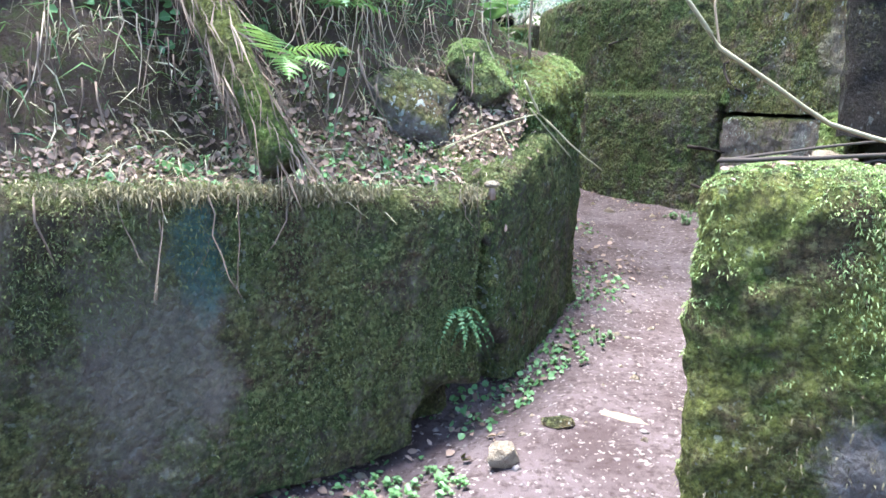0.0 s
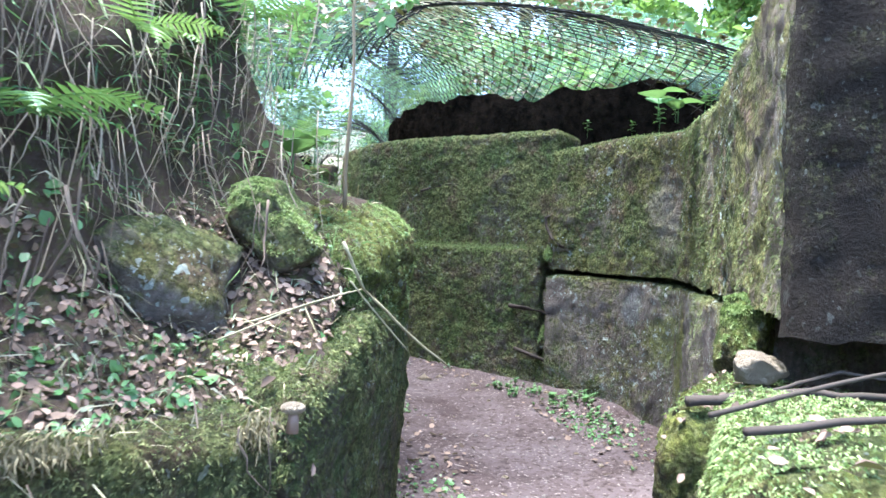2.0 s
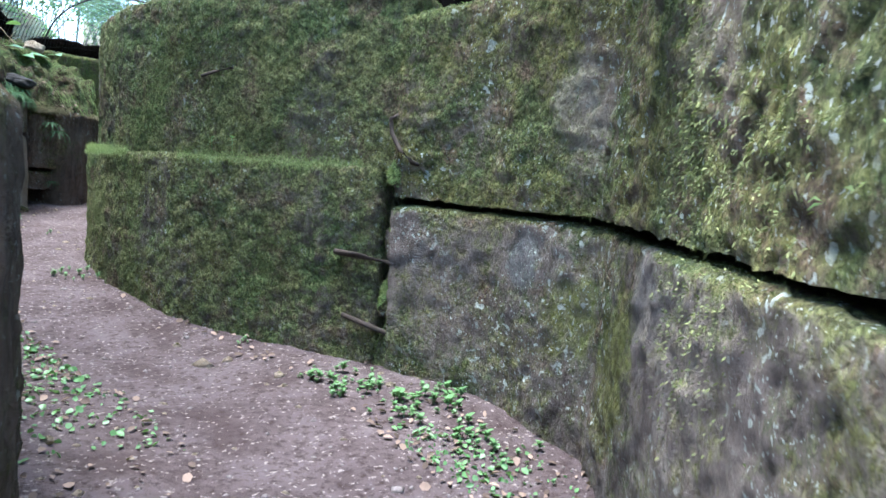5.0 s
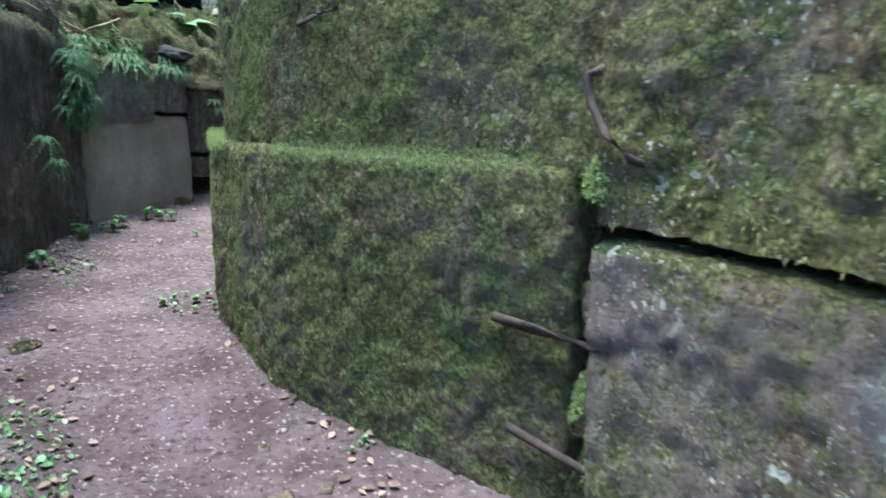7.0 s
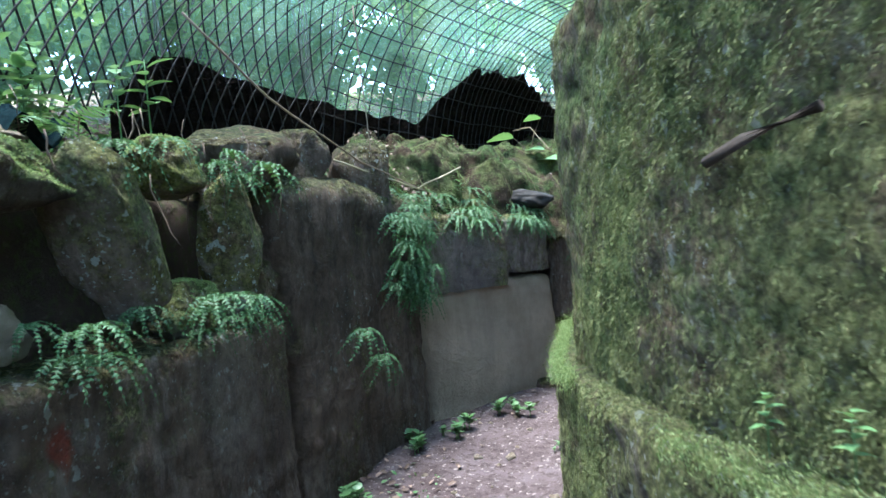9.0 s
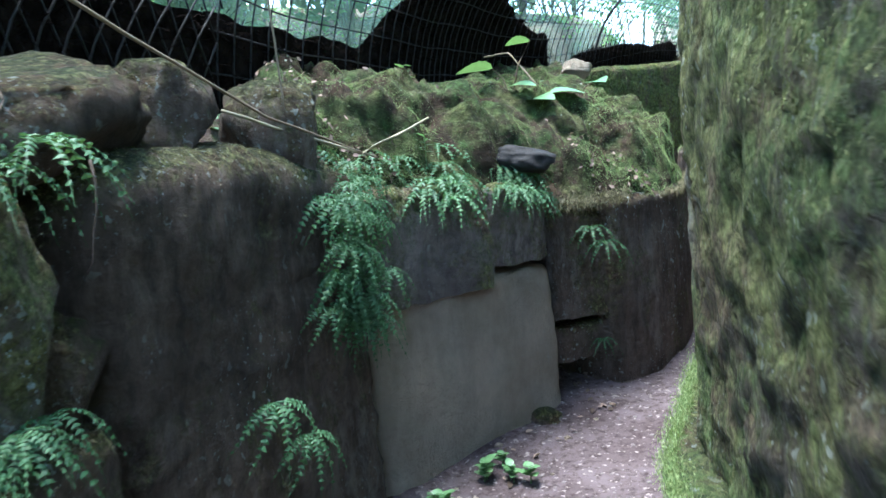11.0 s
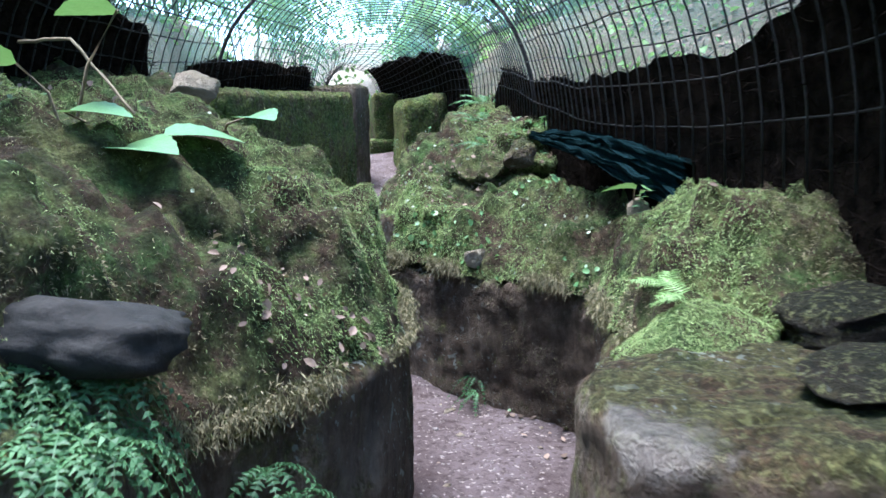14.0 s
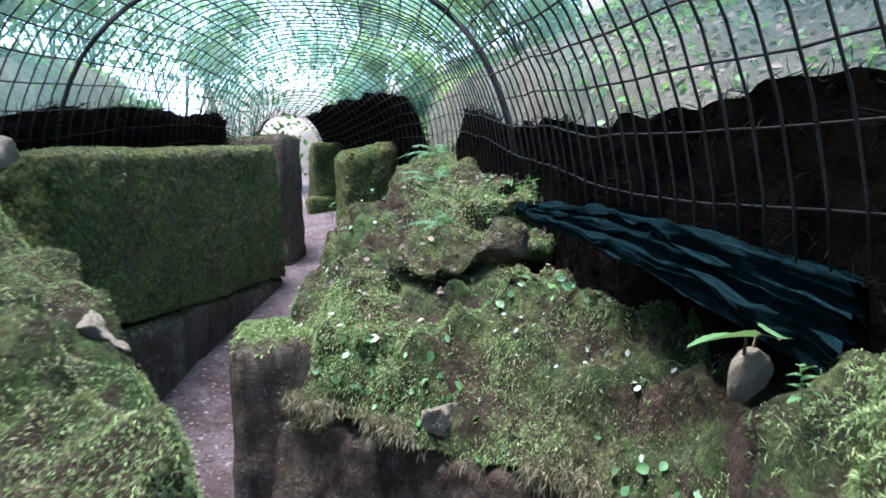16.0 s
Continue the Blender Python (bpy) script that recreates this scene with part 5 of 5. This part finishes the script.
mushroom = tagged(new("mushroom"), "small pale mushroom with a reddish stalk on the block's corner", "mushroom")
mushroom.location = (0.19, 2.90, 0.95)
cap = bmesh.new()
bmesh.ops.create_uvsphere(cap, u_segments=18, v_segments=10, radius=0.027, matrix=Matrix.Translation((0, 0, 0.038)) @ Matrix.Diagonal((1.1, 1, 0.55, 1)))
part("cap", cap, STONE_BARE, mushroom, "pale domed cap")
stalk = bmesh.new()
tube(stalk, [(0, 0, -0.02), (0.002, 0, 0.015), (0, 0, 0.035)], [0.016, 0.013, 0.012], 10)
part("stalk", stalk, DEAD, mushroom)


# ---- dead wood, roots and straw ----
def stick(pts, r0, r1, material, label, name="stick"):
    bm = bmesh.new()
    n = 12
    line = []
    for i in range(n + 1):
        s = i / n * (len(pts) - 1)
        k = min(int(s), len(pts) - 2)
        p = Vector(pts[k]).lerp(Vector(pts[k + 1]), s - k)
        line.append(p + Vector((fbm(p, 6), fbm(p * 1.3, 6), fbm(p * 1.7, 6))) * r0 * 0.9)
    tube(bm, line, [r0 + (r1 - r0) * i / n for i in range(n + 1)], 6)
    return thing(name, bm, material, label, "stick")


stick([(-0.2, 3.5, 1.06), (0.1, 3.35, 1.14), (0.36, 3.24, 1.24)], 0.004, 0.003, STRAW, "pale dry stalk lying over the block's edge")
stick([(0.33, 3.22, 1.38), (0.40, 3.25, 1.25), (0.55, 3.36, 1.12), (0.72, 3.46, 1.0)], 0.0055, 0.003, STRAW, "pale forked stalk hanging over the block's edge")
stick([(0.36, 3.24, 1.27), (0.48, 3.3, 1.14), (0.56, 3.34, 1.06)], 0.003, 0.002, STRAW, "thin pale stalk bent over the edge")
stick([(0.0, 3.2, 1.1), (0.2, 3.22, 1.19), (0.4, 3.26, 1.25)], 0.003, 0.002, STRAW, "thin pale stalk on the leaf litter")
stick([(0.42, 3.9, 1.5), (0.43, 3.9, 1.9), (0.42, 3.92, 2.5)], 0.008, 0.005, TWIG, "thin upright bare stem on the bank")
stick([(0.95, 1.36, 1.20), (0.62, 1.25, 1.27), (0.40, 1.15, 1.38), (0.33, 1.13, 1.46)], 0.0042, 0.003, STRAW, "thick bramble stem reaching over the path")
stick([(0.40, 1.15, 1.38), (0.39, 1.16, 1.44), (0.40, 1.18, 1.49)], 0.002, 0.0015, TWIG, "short side shoot of a bramble stem")
stick([(0.7, 1.95, 1.16), (1.2, 2.0, 1.18), (1.9, 2.0, 1.2)], 0.007, 0.004, DEADWOOD, "grey dead branch on the mossy block")
stick([(0.75, 2.1, 1.15), (1.2, 2.2, 1.2), (1.6, 2.5, 1.22)], 0.005, 0.003, DEADWOOD, "grey twig on the mossy block")
stick([(1.05, 2.62, 1.06), (1.3, 2.58, 1.09), (1.6, 2.5, 1.08)], 0.014, 0.008, DEADWOOD, "rotten dark branch on the stone stack")
stick([(1.3, 2.7, 1.06), (1.5, 2.65, 1.12), (1.75, 2.55, 1.1)], 0.006, 0.004, DEADWOOD, "bare twig on the stone stack")
stick([(-0.25, 8.9, 2.7), (-0.15, 9.3, 2.42), (0.0, 9.9, 2.16), (0.12, 10.5, 2.02)], 0.006, 0.003, TWIG, "thin bent creeper stem hanging down")
stick([(0.0, 9.95, 2.95), (0.02, 9.95, 2.5), (0.03, 9.96, 2.16)], 0.004, 0.003, TWIG, "straight hanging creeper stem")
stick([(-0.2, 10.0, 2.2), (0.1, 10.4, 2.04), (0.3, 10.6, 2.15)], 0.006, 0.004, STRAW, "pale stalk lying across the ferns")
stick([(0.1, 12.9, 2.62), (0.3, 12.65, 2.6), (0.5, 12.4, 2.36)], 0.006, 0.004, TWIG, "bent leaf stalk over the moss")
log_bm = bmesh.new()
log_pts = [Vector((-0.50, 2.42, 1.08)).lerp(Vector((-1.05, 2.75, 2.15)), i / 14) for i in range(15)]
tube(log_bm, [p + Vector((fbm(p, 3), fbm(p, 4), 0)) * 0.02 for p in log_pts], [0.07 + 0.02 * fbm(p, 5) for p in log_pts], 14)
log = thing("fallen_log", log_bm, STONE_GREEN, "pale rotten log leaning on the bank, wrapped in straw", "log")
p, n = samples(log, 700, lambda q, w: (q[:, 2] > 1.12) * 1.0)
d = np.array([-0.55, 0.35, 1.07]) / 1.25
v, f = shoots(p, np.tile(-d, (len(p), 1)), 0.16, 0.0026, 0.22, 0.1)
stuff("straw", v, f, ROOT, "dry straw strands along the leaning log", "straw")


def roots(name, count, box, length, r, material, label):
    bm = bmesh.new()
    (x0, x1), (y0, y1), (z0, z1) = box
    for _ in range(count):
        t = random.random()
        p = Vector((x0 + (x1 - x0) * t + random.uniform(-0.08, 0.08), y0 + (y1 - y0) * t + random.uniform(-0.08, 0.08), random.uniform(z0, z1)))
        ln = length * random.uniform(0.4, 1.2)
        sway = Vector((random.uniform(-0.5, 0.5), random.uniform(-0.5, 0.5), 0)) * ln
        pts = [p + sway * u * u + Vector((fbm((p.x * 9, u * 3, 0), 1.0), fbm((p.y * 9, u * 3, 4), 1.0), 0)) * 0.02 + Vector((0, 0, -ln * u)) for u in (0, 0.2, 0.4, 0.6, 0.8, 1.0)]
        k = r * random.uniform(0.4, 1.5)
        tube(bm, pts, [k, k, k * 0.9, k * 0.7, k * 0.5, k * 0.2], 4)
    return thing(name, bm, material, label, "roots", "stuff")


roots("hanging_roots", 240, ((-1.5, 0.25), (2.3, 3.75), (1.5, 2.3)), 0.45, 0.0024, STRAW_ROOT, "bare brown roots hanging from the soil bank")
roots("hanging_roots", 30, ((-1.3, 0.15), (2.3, 3.2), (1.3, 1.5)), 0.3, 0.003, ROOT, "thin roots hanging over the stone block")
roots("hanging_roots", 22, ((-1.1, 0.12), (1.93, 2.82), (0.95, 1.06)), 0.28, 0.0022, ROOT, "thin roots hanging over the stained face")
roots("hanging_roots", 30, ((-0.3, -0.1), (7.8, 9.2), (2.0, 2.3)), 0.25, 0.0025, ROOT, "thin roots between the rubble stones")
roots("hanging_roots", 26, ((2.02, 2.3), (12.5, 13.2), (1.64, 1.68)), 0.1, 0.0025, ROOT, "rootlets under the mossy bank")


def straws(ob, count, length, weight, label, material=STRAW, lean=2.5):
    p, n = samples(ob, count, weight)
    v, f = shoots(p, n, length, 0.0022, lean, 0.3)
    return stuff("straw", v, f, material, label, "straw")


straws(bank_a, 8000, 0.13, lambda p, n: np.ones(len(p)) * (p[:, 1] < 5), "dry straw and bents on the soil bank")
straws(bank_a, 3500, 0.14, lambda p, n: (p[:, 1] < 5) * (p[:, 2] > 1.3), "green grass blades on the soil bank", FERN_PALE, 1.5)
straws(bank_a, 2500, 0.12, lambda p, n: (p[:, 1] < 5) * 1.0, "thin green grass blades on the soil bank", FERN, 1.5)


def litter(ob, count, size, weight, material, label, name="leaf_litter", tilt=0.5, ratio=0.6):
    p, n = samples(ob, count, weight)
    v, f = leaf_pieces(p, n, size, tilt, ratio)
    return stuff(name, v, f, material, label, "litter")


near = lambda p: (p[:, 1] > 0.5) * (p[:, 1] < 16)


def side_of_path(p, lo, hi):
    d = np.full(len(p), 1e9)
    for a, b in zip(LINE, LINE[1:]):
        a, b = np.array(a, float), np.array(b, float)
        u = np.clip((p[:, :2] - a) @ (b - a) / ((b - a) @ (b - a)), 0, 1)
        d = np.minimum(d, np.linalg.norm(p[:, :2] - a - u[:, None] * (b - a), axis=1))
    return (d > lo) * (d < hi) * 1.0


litter(bank_a, 8000, 0.026, lambda p, n: (p[:, 2] < 1.45) * (n[:, 2] > 0.3) * (p[:, 1] < 5), DEAD, "brown dead leaves on the stone ledge")
litter(block_a3, 260, 0.036, top_only, DEAD, "brown dead leaves on the corner block")
litter(block_b, 200, 0.025, top_only, DEAD, "brown dead leaves on the mossy block")
litter(block_b3, 420, 0.022, top_only, DEAD, "brown dead leaves on the stone stack")
litter(bank_g, 1500, 0.026, lambda p, n: np.clip(wobble(p, 3, 40) - 0.2, 0, 1), DEAD, "red-brown dead leaves in the moss")
litter(bank_k, 1500, 0.024, lambda p, n: np.clip(wobble(p, 3, 41), 0, 1), DEAD, "brown dead leaves in the moss")
litter(bank_k, 1600, 0.03, lambda p, n: np.clip(wobble(p, 5, 42), 0, 1) * (p[:, 1] > 13), LEAF, "small green leaves among the moss", "small_leaves", 0.8, 0.7)
litter(bank_k, 1000, 0.018, lambda p, n: np.clip(wobble(p, 4, 51) + 0.1, 0, 1) * (p[:, 1] > 13.2), PALE_LEAF, "tiny pale leaves scattered over the mossy bank", "small_leaves", 0.9, 0.7)
litter(bank_g, 250, 0.014, lambda p, n: np.clip(wobble(p, 4, 52), 0, 1), PALE_LEAF, "tiny pale leaves scattered over the mossy bank", "small_leaves", 0.9, 0.7)
litter(bank_a, 1500, 0.028, lambda p, n: (p[:, 2] < 1.5) * (n[:, 2] > 0.3) * (p[:, 1] < 5), PALE_LEAF, "pale dry leaf scraps on the stone ledge", "leaf_litter", 1.1, 0.22)
litter(bank_a, 5000, 0.035, lambda p, n: np.clip(wobble(p, 4, 43) + 0.2, 0, 1) * (p[:, 1] < 5.2), LEAF, "small green leaves on the soil bank", "small_leaves", 0.9, 0.7)
litter(bank_d, 1200, 0.035, lambda p, n: np.clip(wobble(p, 4, 44), 0, 1), FERN, "small green leaves on the soil bank", "small_leaves", 0.9, 0.7)
litter(bank_w, 900, 0.05, None, LEAF, "small green leaves on top of the high wall", "small_leaves", 0.9, 0.7)
litter(ground, 2400, 0.035, lambda p, n: near(p) * side_of_path(p, 0.35, 1.0) * np.clip(wobble(p, 2, 45) + 0.3, 0.05, 1), DEAD, "brown dead leaves along the edges of the path", tilt=0.3)
litter(ground, 4200, 0.026, lambda p, n: near(p) * side_of_path(p, 0.42, 0.95) * np.clip(wobble(p, 2.5, 46) - 0.1, 0, 1), LEAF, "small green seedlings along the path's edges", "small_leaves", 0.7, 0.8)
p, n = samples(ground, 6500, lambda p, n: near(p) * side_of_path(p, 0.0, 0.95))
v, f = chips(p, n, 0.006)
CHIP = plain_material("pale_stone_chips", c(0.11, 0.09, 0.083), c(0.24, 0.21, 0.195), 30, 0.9)
stuff("stone_chips", v, f, CHIP, "pale stone chips trodden into the path", "gravel")
p, n = samples(ground, 400, lambda p, n: near(p) * side_of_path(p, 0.1, 0.9))
v, f = chips(p, n, 0.018)
stuff("stone_chips", v, f, STONE_BARE, "small loose stones along the path", "gravel")

# leaf litter caught on the netting near the mouth
pts = np.array([ring_point(random.random() * 0.2, random.uniform(0.15, 3.0), 0.045) for _ in range(1500)])
v, f = leaf_pieces(pts, np.tile(np.array([0, 0, 1.0]), (len(pts), 1)), 0.06, 0.4)
stuff("leaf_litter", v, f, DEAD, "dead leaves and stalks lying on the netting", "litter")
pts = np.array([ring_point(random.random() * 0.2, random.uniform(0.15, 3.0), 0.05) for _ in range(1200)])
v, f = leaf_pieces(pts, np.tile(np.array([0, 0, 1.0]), (len(pts), 1)), 0.06, 0.8)
stuff("small_leaves", v, f, LEAF, "green leaves growing through the netting", "creeper")
pts = np.array([ring_point(0.02 + random.random() * 0.2, random.uniform(0.4, 2.7), 0.045) for _ in range(2200)])
v, f = shoots(pts, np.tile(np.array([1.0, 0.3, 0.0]), (len(pts), 1)), 0.35, 0.003, 0.3, 0.0)
stuff("straw", v, f, STRAW, "dry stalks lying on the netting", "straw")


# ---- woods around ----
p, n = samples(ground, 40000, lambda p, n: (p[:, 1] > -2) * (p[:, 1] < 26) * side_of_path(p, 2.2, 9.0))
v, f = leaf_pieces(p, n, 0.06, 0.5)
stuff("leaf_litter", v, f, DEAD, "brown leaf litter covering the forest floor", "litter")


p, n = samples(ground, 30000, lambda p, n: (p[:, 1] > -2) * (p[:, 1] < 26) * side_of_path(p, 2.0, 8.0) * np.clip(wobble(p, 1.2, 60) + 0.2, 0, 1))
v, f = leaf_pieces(p, n, 0.06, 1.2, 0.6, 0.05)
stuff("undergrowth", v, f, TREE_LEAF, "low green undergrowth on the forest floor", "undergrowth")


def leaf_cloud(centres, radii, per, size):
    p = []
    for cc, rr in zip(centres, radii):
        d = unit(rng.normal(size=(per, 3)))
        p.append(np.array(cc) + d * (rr * rng.random((per, 1)) ** 0.45) * np.array([1, 1, 0.75]))
    p = np.concatenate(p)
    return leaf_pieces(p, unit(rng.normal(size=p.shape) + np.array([0, 0, 0.8])), size, 0.6, 0.65)


def tree(x, y, height, girth, crown_low, label, leaves=420):
    root = tagged(new("tree"), label, "tree", "trees of the wood")
    base = ground_z(x, y)
    root.location = (x, y, base)
    bm = bmesh.new()
    pts = [Vector((0.25 * fbm((x, y, i), 0.5) * i / 6, 0.25 * fbm((y, x, i), 0.5) * i / 6, -0.3 + height * i / 9)) for i in range(10)]
    tube(bm, pts, [girth * (1.25 - i * 0.11) for i in range(10)], 12)
    ends = []
    for i in range(16):
        h = random.uniform(crown_low, 0.97)
        o = pts[min(9, int(h * 9))]
        a = random.uniform(0, 6.28)
        ln = height * random.uniform(0.14, 0.26) * (1.25 - 0.6 * h)
        tip = o + Vector((math.cos(a) * ln, math.sin(a) * ln, ln * random.uniform(0.1, 0.5)))
        tube(bm, [o, o.lerp(tip, 0.5) + Vector((0, 0, 0.1 * ln)), tip], [girth * 0.3, girth * 0.2, girth * 0.06], 6)
        ends += [tip, o.lerp(tip, 0.65)]
    part("trunk", bm, BARK, root)
    v, f = leaf_cloud([tuple(e) for e in ends], [height * random.uniform(0.05, 0.11) for _ in ends], leaves, 0.16)
    me = bpy.data.meshes.new("crown")
    me.from_pydata(v.tolist(), [], f)
    me.materials.append(TREE_LEAF)
    crown = new("crown", me)
    crown.parent = root
    return root


def bush(x, y, r, z, label, per=500, size=0.09):
    root = tagged(new("bush"), label, "bush", "bushes of the wood")
    base = ground_z(x, y)
    root.location = (x, y, base)
    cs, rs = [], []
    for i in range(9):
        a, d = random.uniform(0, 6.28), r * random.uniform(0.2, 0.8)
        tip = Vector((math.cos(a) * d, math.sin(a) * d, z * random.uniform(0.1, 1.0)))
        bm = bmesh.new()
        tube(bm, [(0, 0, -0.1), tip * 0.5 + Vector((0, 0, 0.1)), tip], [0.02, 0.014, 0.006], 5)
        part("stem", bm, BARK, root)
        cs.append(tuple(tip))
        rs.append(r * random.uniform(0.3, 0.55))
    v, f = leaf_cloud(cs, rs, per, size)
    me = bpy.data.meshes.new("foliage")
    me.from_pydata(v.tolist(), [], f)
    me.materials.append(TREE_LEAF)
    ob = new("foliage", me)
    ob.parent = root
    return root


T = "tall broadleaf tree with a green crown and grey trunk"
for x, y, h, g, lo in ((-4.5, 9.5, 11, 0.16, 0.2), (-6.5, 13.5, 13, 0.2, 0.15), (-3.6, 15.5, 10, 0.13, 0.2), (-7.5, 6.0, 12, 0.18, 0.2), 
                       (6.5, 18.5, 11, 0.12, 0.35), (7.2, 14.0, 12, 0.13, 0.4), (8.5, 10.0, 12, 0.15, 0.35), (6.2, 7.0, 10, 0.12, 0.3), (9.0, 22.0, 13, 0.2, 0.2), (5.0, 27.0, 13, 0.2, 0.15), (-5.0, 25.0, 13, 0.2, 0.1), (10.0, 4.0, 12, 0.2, 0.2), (4.5, 12.0, 9, 0.05, 0.5), (5.2, 15.2, 9, 0.05, 0.5), (5.6, 12.8, 8, 0.04, 0.5)):
    tree(x, y, h, g, lo, T)
S = "dense green undergrowth bush in bright light"
for x, y, r, z in ((-1.9, 13.2, 0.9, 2.8), (-1.7, 15.4, 0.9, 2.8), (-5.2, 13, 2.2, 5), (-4.5, 16.5, 2.2, 5), (-4.8, 9.5, 2.2, 5), (-2.5, 20.5, 2, 4.5), (4.3, 22.8, 1.0, 2.2), (-1.2, 22.5, 2, 4.5), (-3.1, 12.4, 1.4, 3.8), (-3.0, 15.0, 1.4, 3.8), (-1.8, 18.0, 1.4, 3.2), (-3.0, 10.0, 1.1, 2.0), (-2.8, 12.2, 1.1, 2.1), (-2.2, 14.2, 1.0, 2.2), (-1.2, 16.6, 1.0, 2.0), (-0.4, 19.0, 1.0, 2.0), (-4.5, 11.5, 1.6, 3.0), (-4.4, 14.5, 1.6, 3.2), (-2.6, 17.5, 1.6, 3.0),
                   (-2.6, 4.8, 0.9, 1.2), (4.6, 6.6, 0.9, 1.0), (3.9, 8.6, 0.8, 0.9), (5.2, 9.2, 1.1, 1.5), (-0.5, 24.0, 2.0, 3.2), (6.0, 24.0, 2.0, 3.0), (5.5, 21.0, 1.2, 1.8), (4.4, 3.4, 1.0, 1.2), (3.4, 9.6, 0.9, 1.3), (2.9, 11.6, 0.8, 0.9), (4.6, 10.8, 1.0, 1.6), (3.8, 7.4, 0.8, 1.1), (5.6, 5.6, 1.2, 1.8), (7, 8, 1.6, 2.5), (-3.4, 6.6, 1.2, 2.2), (-3.6, 8.6, 1.3, 2.8), (-6, 9, 2, 4), (-6, 17, 2.2, 4.5), (1.2, 25.8, 1.6, 5), (-0.3, 27, 2.6, 7), (4.6, 26, 2.2, 6), (0.0, 24.5, 2.4, 8), (2.3, 28, 3, 9.5), (5.0, 28, 2.8, 9), (-2.5, 24, 2.4, 8), (0.5, 31, 3, 5), (-4, 30, 3, 5), (6, 31, 3, 5)):
    bush(x, y, r, z, S)
